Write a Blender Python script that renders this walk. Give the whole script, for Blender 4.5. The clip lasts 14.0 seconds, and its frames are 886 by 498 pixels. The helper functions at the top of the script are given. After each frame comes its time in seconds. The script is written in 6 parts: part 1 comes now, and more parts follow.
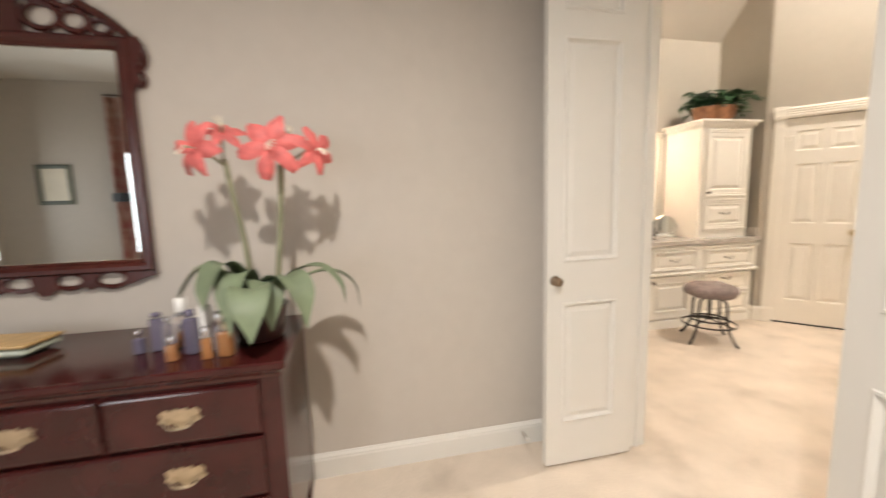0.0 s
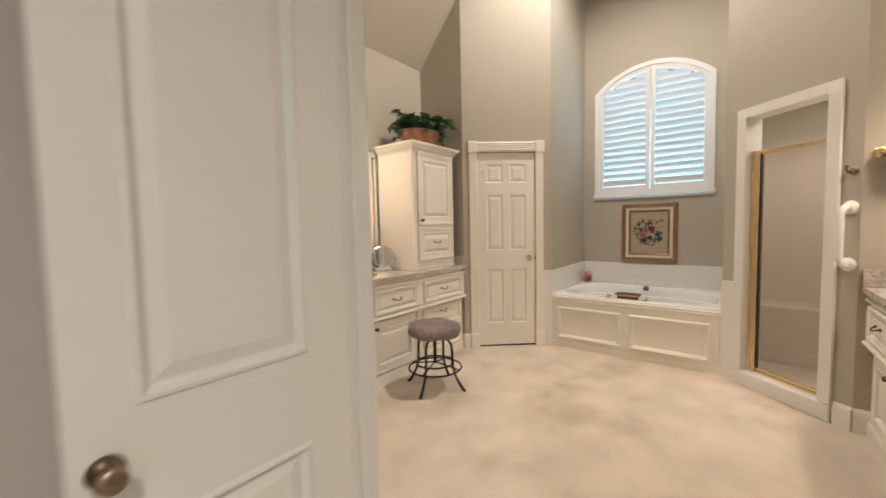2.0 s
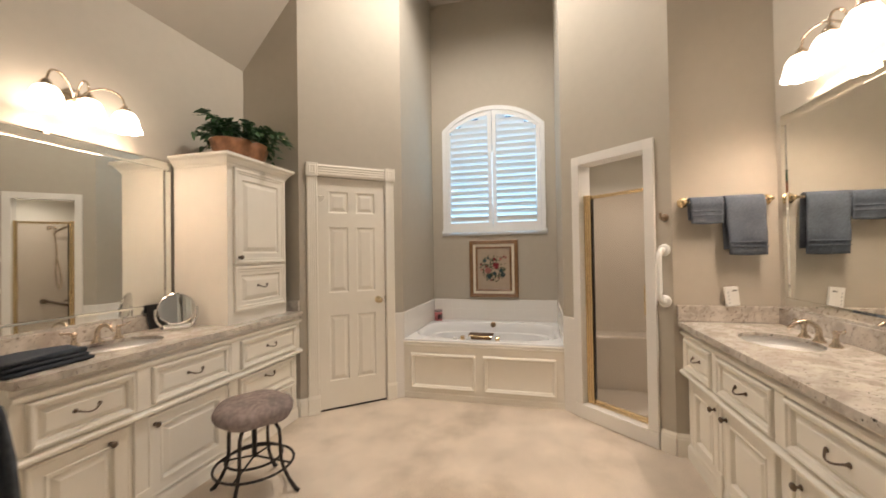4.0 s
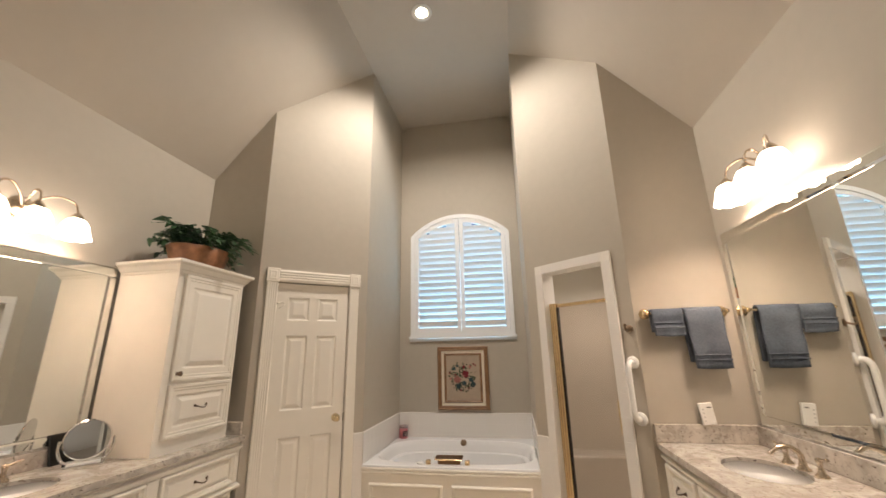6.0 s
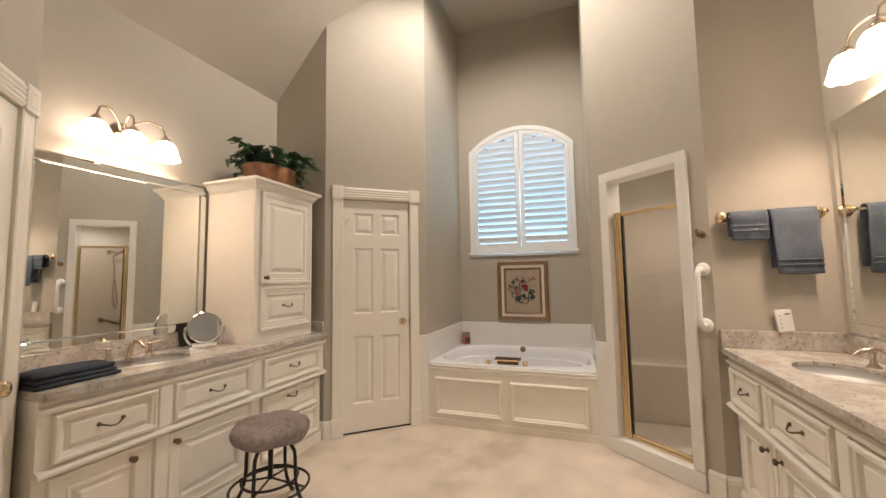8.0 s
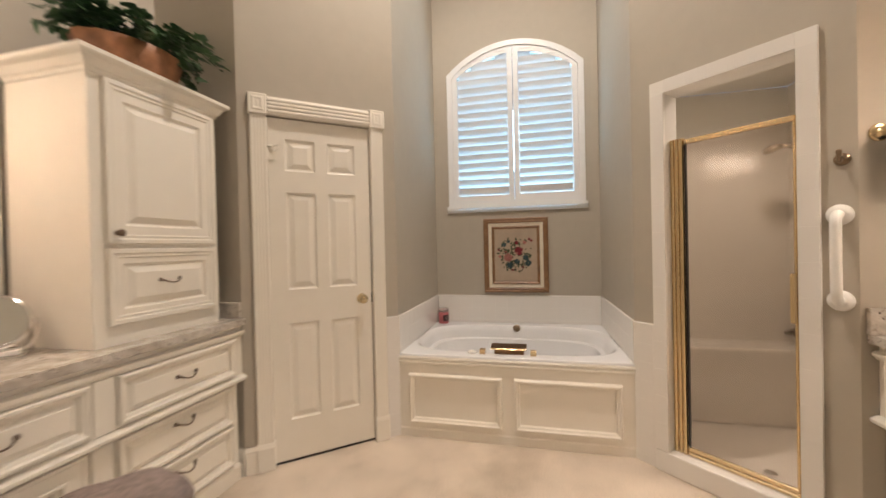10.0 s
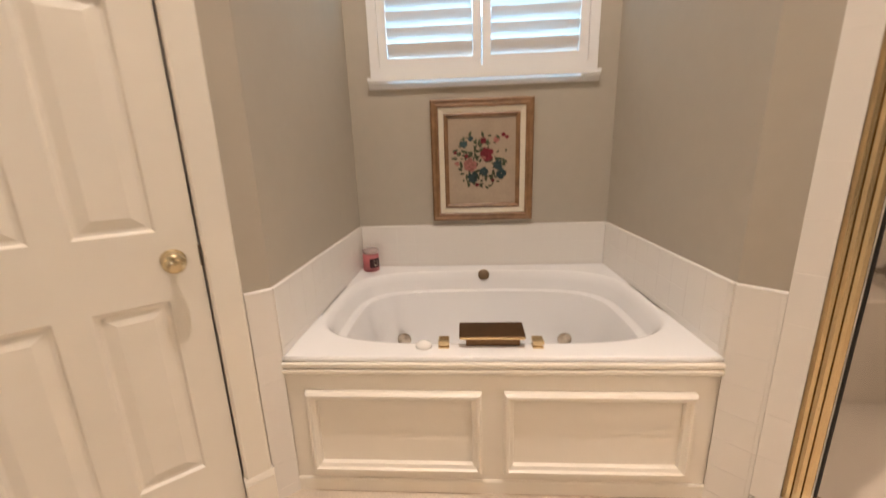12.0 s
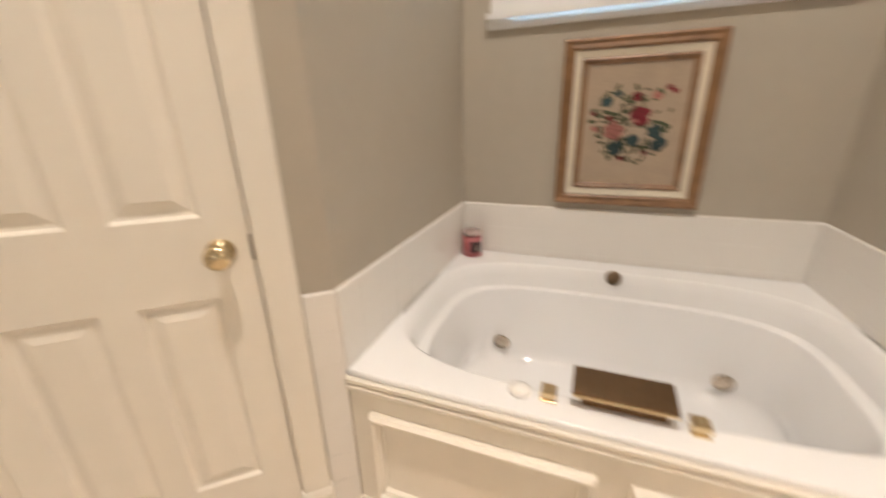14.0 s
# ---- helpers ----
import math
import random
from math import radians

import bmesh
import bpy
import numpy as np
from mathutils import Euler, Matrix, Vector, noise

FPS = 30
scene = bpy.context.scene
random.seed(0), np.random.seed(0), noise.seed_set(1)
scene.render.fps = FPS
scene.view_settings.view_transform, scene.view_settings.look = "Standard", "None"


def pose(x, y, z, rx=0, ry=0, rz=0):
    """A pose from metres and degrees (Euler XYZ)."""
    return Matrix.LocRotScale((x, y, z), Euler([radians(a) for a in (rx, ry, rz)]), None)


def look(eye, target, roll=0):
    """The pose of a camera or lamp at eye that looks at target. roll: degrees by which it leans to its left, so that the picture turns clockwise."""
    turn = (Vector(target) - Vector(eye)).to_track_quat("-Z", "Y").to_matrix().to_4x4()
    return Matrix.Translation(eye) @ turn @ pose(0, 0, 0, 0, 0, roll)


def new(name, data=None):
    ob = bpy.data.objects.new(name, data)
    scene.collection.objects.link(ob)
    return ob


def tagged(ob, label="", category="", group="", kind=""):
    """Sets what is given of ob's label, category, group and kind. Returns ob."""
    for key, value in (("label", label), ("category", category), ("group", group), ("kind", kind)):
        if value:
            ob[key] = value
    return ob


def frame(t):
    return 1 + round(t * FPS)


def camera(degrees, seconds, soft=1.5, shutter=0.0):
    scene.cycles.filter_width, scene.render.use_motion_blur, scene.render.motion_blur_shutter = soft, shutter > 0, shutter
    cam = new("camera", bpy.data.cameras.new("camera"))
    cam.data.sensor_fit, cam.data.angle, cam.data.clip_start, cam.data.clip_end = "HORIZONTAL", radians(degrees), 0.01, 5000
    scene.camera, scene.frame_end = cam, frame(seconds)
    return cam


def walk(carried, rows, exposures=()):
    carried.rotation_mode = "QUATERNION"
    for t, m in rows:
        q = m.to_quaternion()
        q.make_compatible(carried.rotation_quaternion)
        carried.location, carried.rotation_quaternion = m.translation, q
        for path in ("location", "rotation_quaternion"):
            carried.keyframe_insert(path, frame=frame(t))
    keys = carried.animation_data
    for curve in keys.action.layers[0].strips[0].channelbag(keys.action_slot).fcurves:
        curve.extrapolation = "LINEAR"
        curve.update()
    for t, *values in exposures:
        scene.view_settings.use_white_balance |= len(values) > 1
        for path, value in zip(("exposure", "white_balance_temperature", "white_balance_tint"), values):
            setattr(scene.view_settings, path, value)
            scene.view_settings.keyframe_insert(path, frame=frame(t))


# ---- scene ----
cam = camera(98.9, 14.0, shutter=0.5)
PATH = [
    (0, (0.092, 0.367, 1.343), (0.509, 2.307, 1.096), -1.6),
    (0.5, (0.201, 0.574, 1.324), (1.091, 2.351, 1.096), -1.4),
    (1, (0.378, 0.81, 1.318), (1.566, 2.407, 1.121), -1.3),
    (1.5, (0.617, 1.05, 1.316), (2.022, 2.465, 1.16), -1.1),
    (2, (0.861, 1.251, 1.307), (2.436, 2.478, 1.184), -1.2),
    (2.5, (1.067, 1.374, 1.337), (2.768, 2.42, 1.233), -1.3),
    (3, (1.208, 1.448, 1.363), (3.007, 2.319, 1.27), -1.2),
    (3.5, (1.285, 1.522, 1.367), (3.17, 2.188, 1.299), -1.2),
    (3.7, (1.297, 1.54, 1.357), (3.212, 2.113, 1.301), -1.3),
    (5.8, (1.368, 1.494, 1.464), (3.285, 1.788, 1.954), -1.2),
    (6, (1.371, 1.489, 1.458), (3.272, 1.823, 1.983), -1.2),
    (6.5, (1.38, 1.468, 1.408), (3.251, 1.922, 1.949), -1.2),
    (7, (1.382, 1.447, 1.371), (3.256, 2.003, 1.792), -1.2),
    (7.5, (1.371, 1.432, 1.348), (3.247, 2.081, 1.589), -1.2),
    (7.7, (1.37, 1.43, 1.342), (3.242, 2.11, 1.525), -1.2),
    (9.8, (2.19, 1.841, 1.298), (4.113, 2.388, 1.273), -1.6),
    (10, (2.327, 1.915, 1.277), (4.272, 2.38, 1.26), -1.3),
    (10.3, (2.566, 2.017, 1.273), (4.534, 2.375, 1.266), -1.1),
    (10.5, (2.723, 2.094, 1.31), (4.703, 2.376, 1.277), -1.3),
    (11, (3.103, 2.149, 1.299), (5.092, 2.35, 1.243), -1.4),
    (11.5, (3.378, 2.159, 1.256), (5.36, 2.326, 1.048), -1.7),
    (12, (3.603, 2.174, 1.216), (5.541, 2.296, 0.736), -1.8),
    (12.5, (3.736, 2.164, 1.185), (5.605, 2.233, 0.479), -1.6),
    (13, (3.868, 2.107, 1.178), (5.687, 2.16, 0.347), -1.5),
    (13.5, (3.946, 2.109, 1.207), (5.76, 2.238, 0.375), -1.4),
    (14, (4.008, 2.213, 1.243), (5.76, 2.903, 0.571), -1.5),
]
walk(cam, [(t, look(eye, target, roll)) for t, eye, target, roll in PATH],
     [(0.0, 0.60, 6500, 10), (0.7, 0.44, 6450, 9), (1.5, 0.08, 6550, 8), (2.0, -0.03, 6500, 9), (2.5, -0.08, 6500, 10), (3.5, -0.08, 6500, 10), (6.0, -0.13, 6500, 11), (7.7, -0.13, 6500, 11),
      (10.0, -0.08, 6700, 13), (10.6, -0.02, 6750, 14), (11.5, 0.04, 7050, 18), (13.0, 0.27, 6700, 12), (14.0, 0.30, 6600, 11)])

# ---------------------------------------------------------------- world and lights
world = bpy.data.worlds.new("world")
scene.world = world
world.use_nodes = True
wn = world.node_tree
sky = wn.nodes.new("ShaderNodeTexSky")
sky.sky_type = 'NISHITA'
sky.sun_disc = False
sky.dust_density = 4.0
sky.sun_elevation = radians(50)
sky.sun_rotation = radians(200)
wn.links.new(sky.outputs[0], wn.nodes["Background"].inputs[0])
wn.nodes["Background"].inputs[1].default_value = 0.15


def lamp(name, kind, m, energy, color, size=0.1, size_y=None):
    d = bpy.data.lights.new(name, kind)
    d.energy, d.color = energy, color
    if kind == 'AREA':
        d.size = size
        if size_y:
            d.shape, d.size_y = 'RECTANGLE', size_y
    elif kind == 'SUN':
        d.angle = size
    else:
        d.shadow_soft_size = size
    ob = new(name, d)
    ob.matrix_world = m
    return ob


WARM, COOL = (1.0, 0.80, 0.65), (0.36, 0.72, 1.0)
# daylight at the arched window, lamps at the vanities, the recessed can and the bedroom's light
lamp("window_daylight", 'AREA', look((6.10, 2.07, 2.25), (4.0, 2.07, 3.1)), 30, COOL, 1.05, 1.4)
for row, vy, vz, watts in (((2.67, 2.86, 3.05), 3.95, 2.20, 3.0), ((3.665, 3.465, 3.265), 0.21, 2.305, 15.0)):
    for vx in row:
        lamp("vanity_bulb", 'POINT', pose(vx, vy, vz), watts, WARM, 0.03)
can = lamp("can_bulb", 'SPOT', pose(4.09, 2.12, 4.455), 325, (1.0, 0.89, 0.78), 0.05)
can.data.spot_size, can.data.spot_blend = radians(160), 0.6
shower_can = lamp("shower_bulb", 'SPOT', pose(4.78, 0.66, 2.33), 26, (1.0, 0.87, 0.75), 0.05)
shower_can.data.spot_size, shower_can.data.spot_blend = radians(150), 0.7
bedroom_can = lamp("bedroom_bulb", 'SPOT', pose(-0.10, 0.05, 3.20), 275, (1.0, 0.93, 0.86), 0.06)
bedroom_can.data.spot_size, bedroom_can.data.spot_blend = radians(150), 1.0
lamp("bedroom_daylight", 'AREA', look((-5.14, -2.0, 1.45), (0.0, 0.4, 1.2)), 18, (0.9, 0.95, 1.0), 1.1, 1.5)
lamp("bedroom_daylight_far", 'AREA', look((-2.8, -2.94, 1.45), (-0.5, 2.0, 1.2)), 27, (0.9, 0.95, 1.0), 1.1, 1.5)


# ---------------------------------------------------------------- materials
def material(name, color, rough=0.6, metal=0.0, grain=0.0, scale=30.0, bump=0.0, bscale=200.0, spec=0.5, color2=None, **more):
    """A plain surface with two scales of variation and fine relief."""
    mat = bpy.data.materials.new(name)
    mat.use_nodes = True
    nt = mat.node_tree
    p = nt.nodes["Principled BSDF"]
    p.inputs["Roughness"].default_value = rough
    p.inputs["Metallic"].default_value = metal
    p.inputs["Specular IOR Level"].default_value = spec
    p.inputs["Base Color"].default_value = (*color, 1)
    co = nt.nodes.new("ShaderNodeTexCoord")
    if grain or color2:
        n1 = nt.nodes.new("ShaderNodeTexNoise")
        n1.inputs["Scale"].default_value, n1.inputs["Detail"].default_value = scale, 6
        n2 = nt.nodes.new("ShaderNodeTexNoise")
        n2.inputs["Scale"].default_value, n2.inputs["Detail"].default_value = scale * 0.07, 3
        add = nt.nodes.new("ShaderNodeMath")
        add.operation = 'MULTIPLY_ADD'
        add.inputs[1].default_value = 0.5
        half = nt.nodes.new("ShaderNodeMath")
        half.operation = 'MULTIPLY'
        half.inputs[1].default_value = 0.5
        ramp = nt.nodes.new("ShaderNodeValToRGB")
        ramp.color_ramp.elements[0].position, ramp.color_ramp.elements[1].position = 0.35, 0.65
        lo = color2 or tuple(c * (1 - grain) for c in color)
        hi = color if color2 else tuple(min(1, c * (1 + grain)) for c in color)
        ramp.color_ramp.elements[0].color, ramp.color_ramp.elements[1].color = (*lo, 1), (*hi, 1)
        nt.links.new(co.outputs["Object"], n1.inputs[0])
        nt.links.new(co.outputs["Object"], n2.inputs[0])
        nt.links.new(n2.outputs[0], half.inputs[0])
        nt.links.new(n1.outputs[0], add.inputs[0])
        nt.links.new(half.outputs[0], add.inputs[2])
        nt.links.new(add.outputs[0], ramp.inputs[0])
        nt.links.new(ramp.outputs[0], p.inputs["Base Color"])
    if bump:
        n3 = nt.nodes.new("ShaderNodeTexNoise")
        n3.inputs["Scale"].default_value, n3.inputs["Detail"].default_value = bscale, 4
        b = nt.nodes.new("ShaderNodeBump")
        b.inputs["Strength"].default_value, b.inputs["Distance"].default_value = bump, 0.002
        nt.links.new(co.outputs["Object"], n3.inputs[0])
        nt.links.new(n3.outputs[0], b.inputs["Height"])
        nt.links.new(b.outputs[0], p.inputs["Normal"])
    for key, v in more.items():
        p.inputs[key].default_value = v
    return mat


def glow(name, color, strength):
    mat = material(name, color, 0.4)
    p = mat.node_tree.nodes["Principled BSDF"]
    p.inputs["Emission Color"].default_value = (*color, 1)
    p.inputs["Emission Strength"].default_value = strength
    return mat


PLASTER = material("plaster_taupe", (0.467, 0.425, 0.357), 0.75, grain=0.025, scale=14, bump=0.12, bscale=140)
PLASTER_BED = material("plaster_bedroom", (0.52, 0.475, 0.42), 0.75, grain=0.03, scale=12, bump=0.12, bscale=140)
CEILING = material("ceiling_paint", (0.52, 0.475, 0.41), 0.8, grain=0.02, scale=10, bump=0.1, bscale=120)
CREAM = material("cream_paint", (0.855, 0.812, 0.73), 0.38, grain=0.02, scale=9, bump=0.04, bscale=90)
WHITE = material("white_paint", (0.71, 0.69, 0.64), 0.4, grain=0.015, scale=9, bump=0.04, bscale=90)
TILE = material("white_tile", (0.83, 0.805, 0.77), 0.12, grain=0.01, scale=6)
GROUT = material("grout", (0.82, 0.795, 0.755), 0.6)
TUB = material("tub_acrylic", (0.88, 0.885, 0.895), 0.06, grain=0.006, scale=4)


def carpet():
    """Cut pile: tufts, brushed patches and a few soft traffic stains."""
    mat = material("carpet_beige", (0.73, 0.635, 0.53), 0.95, grain=0.15, scale=3.2, bump=1.0, bscale=260, spec=0.1)
    nt = mat.node_tree
    p = nt.nodes["Principled BSDF"]
    base = p.inputs["Base Color"].links[0].from_socket
    co = nt.nodes.new("ShaderNodeTexCoord")
    for scale, detail, lo, hi, c0, c1 in ((170, 3, 0.32, 0.68, (0.80, 0.79, 0.78), (1.0, 1.0, 1.0)), (1.6, 5, 0.33, 0.47, (0.85, 0.835, 0.81), (1.0, 1.0, 1.0))):
        n = nt.nodes.new("ShaderNodeTexNoise")
        n.inputs["Scale"].default_value, n.inputs["Detail"].default_value = scale, detail
        ramp = nt.nodes.new("ShaderNodeValToRGB")
        ramp.color_ramp.elements[0].position, ramp.color_ramp.elements[1].position = lo, hi
        ramp.color_ramp.elements[0].color, ramp.color_ramp.elements[1].color = (*c0, 1), (*c1, 1)
        mix = nt.nodes.new("ShaderNodeMix")
        mix.data_type, mix.blend_type = 'RGBA', 'MULTIPLY'
        mix.inputs[0].default_value = 1.0
        nt.links.new(co.outputs["Object"], n.inputs[0])
        nt.links.new(n.outputs[0], ramp.inputs[0])
        nt.links.new(base, mix.inputs[6])
        nt.links.new(ramp.outputs[0], mix.inputs[7])
        base = mix.outputs[2]
    nt.links.new(base, p.inputs["Base Color"])
    return mat


CARPET = carpet()
BRASS = material("polished_brass", (0.74, 0.58, 0.35), 0.26, 1.0, grain=0.05, scale=20)
NICKEL = material("brushed_nickel", (0.62, 0.53, 0.43), 0.24, 1.0, grain=0.06, scale=40)
CHROME = material("chrome", (0.80, 0.80, 0.80), 0.06, 1.0)
DARKBRONZE = material("dark_bronze", (0.16, 0.12, 0.09), 0.35, 0.9, grain=0.15, scale=30)
IRON = material("black_iron", (0.035, 0.028, 0.024), 0.45, 0.6, grain=0.2, scale=40)
MIRROR = material("mirror_silver", (0.86, 0.88, 0.86), 0.0, 1.0)
BLACK = material("black_void", (0.012, 0.011, 0.010), 0.5)
TOWEL = material("slate_blue_towel", (0.105, 0.122, 0.150), 0.95, grain=0.22, scale=90, bump=1.0, bscale=500, spec=0.1)
TOWEL_DARK = material("charcoal_towel", (0.055, 0.065, 0.08), 0.95, grain=0.25, scale=90, bump=1.0, bscale=500, spec=0.1)
SHOWER = material("shower_acrylic", (0.82, 0.78, 0.71), 0.15, grain=0.01, scale=5)
BONE = material("porcelain_sink", (0.88, 0.865, 0.84), 0.08)


# ---------------------------------------------------------------- mesh helpers
def thing(name, m, label="", category="", group="", kind=""):
    ob = new(name)
    ob.empty_display_size = 0.05
    ob.matrix_world = m
    return tagged(ob, label, category, group, kind)


def part(name, bm, mat, parent, label="", smooth=False, m=None):
    """Links a bmesh as one mesh object under parent."""
    me = bpy.data.meshes.new(name)
    bmesh.ops.recalc_face_normals(bm, faces=bm.faces)
    bm.to_mesh(me)
    bm.free()
    if smooth:
        for f in me.polygons:
            f.use_smooth = True
    me.materials.append(mat)
    ob = new(name, me)
    if parent is not None:
        ob.parent = parent
    if m is not None:
        ob.matrix_local = m
    return tagged(ob, label)


def solid(name, bm, mat, label, category, kind="", smooth=False, group=""):
    """A thing that is one mesh."""
    return tagged(part(name, bm, mat, None, "", smooth), label, category, group, kind)


def box(bm, x0, x1, y0, y1, z0, z1, bevel=0.0, seg=1):
    got = bmesh.ops.create_cube(bm, size=1.0)["verts"]
    for v in got:
        v.co = Vector((x0 + (v.co.x + 0.5) * (x1 - x0), y0 + (v.co.y + 0.5) * (y1 - y0), z0 + (v.co.z + 0.5) * (z1 - z0)))
    if bevel:
        edges = list({e for v in got for e in v.link_edges})
        bmesh.ops.bevel(bm, geom=edges, offset=bevel, segments=seg, profile=0.6, affect='EDGES')
    return bm


def boxes(*some, bevel=0.0):
    bm = bmesh.new()
    for b in some:
        box(bm, *b, bevel=bevel)
    return bm


def prism(bm, outline, z0, z1):
    """A plan outline raised from z0 to z1."""
    lo = [bm.verts.new((x, y, z0)) for x, y in outline]
    hi = [bm.verts.new((x, y, z1)) for x, y in outline]
    bm.faces.new(lo)
    bm.faces.new(hi)
    for n in range(len(lo)):
        k = (n + 1) % len(lo)
        bm.faces.new((lo[n], lo[k], hi[k], hi[n]))
    return bm


def lathe(bm, profile, seg=20, m=None):
    """A profile of (radius, height) turned about z."""
    rings = []
    for r, z in profile:
        if r < 1e-5:
            rings.append([bm.verts.new((0, 0, z))])
        else:
            rings.append([bm.verts.new((r * math.cos(2 * math.pi * k / seg), r * math.sin(2 * math.pi * k / seg), z)) for k in range(seg)])
    for a, b in zip(rings, rings[1:]):
        for k in range(seg):
            j = (k + 1) % seg
            if len(a) == 1 and len(b) > 1:
                bm.faces.new((a[0], b[k], b[j]))
            elif len(b) == 1 and len(a) > 1:
                bm.faces.new((a[k], a[j], b[0]))
            elif len(a) > 1:
                bm.faces.new((a[k], a[j], b[j], b[k]))
    verts = [v for ring in rings for v in ring]
    for ring in (rings[0], rings[-1]):
        if len(ring) > 1:
            bm.faces.new(ring)
    if m is not None:
        bmesh.ops.transform(bm, matrix=m, verts=verts)
    return bm


def tube(bm, path, radius, seg=8, closed=False):
    """A round bar along a path; radius may be one number or one for each point."""
    pts = [Vector(p) for p in path]
    n = len(pts)
    rad = radius if isinstance(radius, (list, tuple)) else [radius] * n
    rings, side = [], None
    for k, p in enumerate(pts):
        a = pts[(k - 1) % n] if closed or k else p
        b = pts[(k + 1) % n] if closed or k < n - 1 else p
        d = (b - a).normalized()
        if side is None:
            side = d.orthogonal().normalized()
        side = (side - d * side.dot(d)).normalized()
        up = d.cross(side)
        rings.append([bm.verts.new(p + rad[k] * (side * math.cos(2 * math.pi * j / seg) + up * math.sin(2 * math.pi * j / seg))) for j in range(seg)])
    for a, b in list(zip(rings, rings[1:])) + ([(rings[-1], rings[0])] if closed else []):
        for j in range(seg):
            i = (j + 1) % seg
            bm.faces.new((a[j], a[i], b[i], b[j]))
    if not closed:
        bm.faces.new(rings[0])
        bm.faces.new(rings[-1])
    return bm


def bow(points, steps=8):
    """A smooth line through points."""
    pts = [Vector(p) for p in points]
    ext = [2 * pts[0] - pts[1]] + pts + [2 * pts[-1] - pts[-2]]
    out = []
    for k in range(len(pts) - 1):
        p0, p1, p2, p3 = ext[k:k + 4]
        for j in range(steps):
            t = j / steps
            out.append(0.5 * ((2 * p1) + (p2 - p0) * t + (2 * p0 - 5 * p1 + 4 * p2 - p3) * t * t + (3 * p1 - p0 - 3 * p2 + p3) * t ** 3))
    return out + [pts[-1]]


def along(p0, p1, z=0.0, out=0.0):
    """A frame with x from p0 to p1 on plan and -y out of the wall into the room (on the right hand of the way)."""
    a = math.atan2(p1[1] - p0[1], p1[0] - p0[0])
    return pose(p0[0], p0[1], z, 0, 0, math.degrees(a)) @ pose(0, -out, 0)


# ---------------------------------------------------------------- plan
FLAT, EAVE = 4.47, 3.02          # flat ceiling, and the spring of the slopes
YL, YR = 4.08, 0.08              # vanity walls
AL, AR = 2.82, 1.345             # alcove's sides
A, B = (4.755, AL), (4.14, 3.525)
A2, B2 = (4.755, AR), (4.14, 0.68)
BACK = 5.86
ENTRY, BED = 1.535, 1.43          # the two faces of the entry wall
DOOR0, DOOR1 = 1.08, 2.038        # entry doorway along y
BEDWALL = 2.2
BEDTOP = 3.3


def roof(y):
    if y > AL:
        return FLAT + (EAVE - FLAT) * (y - AL) / (YL - AL)
    if y < AR:
        return FLAT + (EAVE - FLAT) * (AR - y) / (AR - YR)
    return FLAT


def wall(name, p0, p1, mat, label, top=None, thick=0.12, openings=(), ext0=0.0, ext1=0.0, behind=True):
    """A wall from p0 to p1 with the room on the right hand of the way. openings: (s0, s1, low, high) with high a number or a function of s."""
    m = along(p0, p1)
    length = math.dist(p0, p1)
    cuts = {-ext0, length + ext1}
    for s0, s1, low, high in openings:
        n = 16 if callable(high) else 1
        cuts |= {s0 + (s1 - s0) * k / n for k in range(n + 1)}
    dy = p1[1] - p0[1]
    for crease in (AL, AR):
        if top is None and abs(dy) > 0.05 and 0 < (crease - p0[1]) / dy < 1:
            cuts.add((crease - p0[1]) / dy * length)
    cuts = sorted(cuts)
    bm = bmesh.new()

    def height(s):
        return (roof(p0[1] + dy * s / length) if top is None else top) + 0.03

    def cell(s0, s1, lo0, lo1, hi0, hi1):
        v = [bm.verts.new(c) for c in ((s0, 0, lo0), (s1, 0, lo1), (s1, thick, lo1), (s0, thick, lo0), (s0, 0, hi0), (s1, 0, hi1), (s1, thick, hi1), (s0, thick, hi0))]
        for f in ((0, 1, 2, 3), (4, 5, 6, 7), (0, 1, 5, 4), (1, 2, 6, 5), (2, 3, 7, 6), (3, 0, 4, 7)):
            bm.faces.new([v[k] for k in f])

    for s0, s1 in zip(cuts, cuts[1:]):
        if s1 - s0 < 1e-6:
            continue
        mid = (s0 + s1) / 2
        hole = [o for o in openings if o[0] < mid < o[1]]
        if hole:
            _, _, low, high = hole[0]
            h0, h1 = (high(s0), high(s1)) if callable(high) else (high, high)
            if low > 0.001:
                cell(s0, s1, 0, 0, low, low)
            cell(s0, s1, h0, h1, height(s0), height(s1))
        else:
            cell(s0, s1, 0, 0, height(s0), height(s1))
    bmesh.ops.remove_doubles(bm, verts=bm.verts, dist=0.00002)
    bmesh.ops.transform(bm, matrix=m, verts=bm.verts)
    return solid(name, bm, mat, label, "wall", "structure")


TAUPE = "taupe painted plaster wall of the bathroom"
# window opening with a segmental arch, on the back wall
WIN0, WIN1, WSILL, WSPRING, WTOP = 1.49, 2.655, 1.64, 2.86, 3.105


def arch(y, y0=WIN0, y1=WIN1, spring=WSPRING, top=WTOP):
    """Height of the arched head at y."""
    half, rise = (y1 - y0) / 2, top - spring
    r = (half * half + rise * rise) / (2 * rise)
    d = min(abs(y - (y0 + y1) / 2), half)
    return top - r + math.sqrt(r * r - d * d)


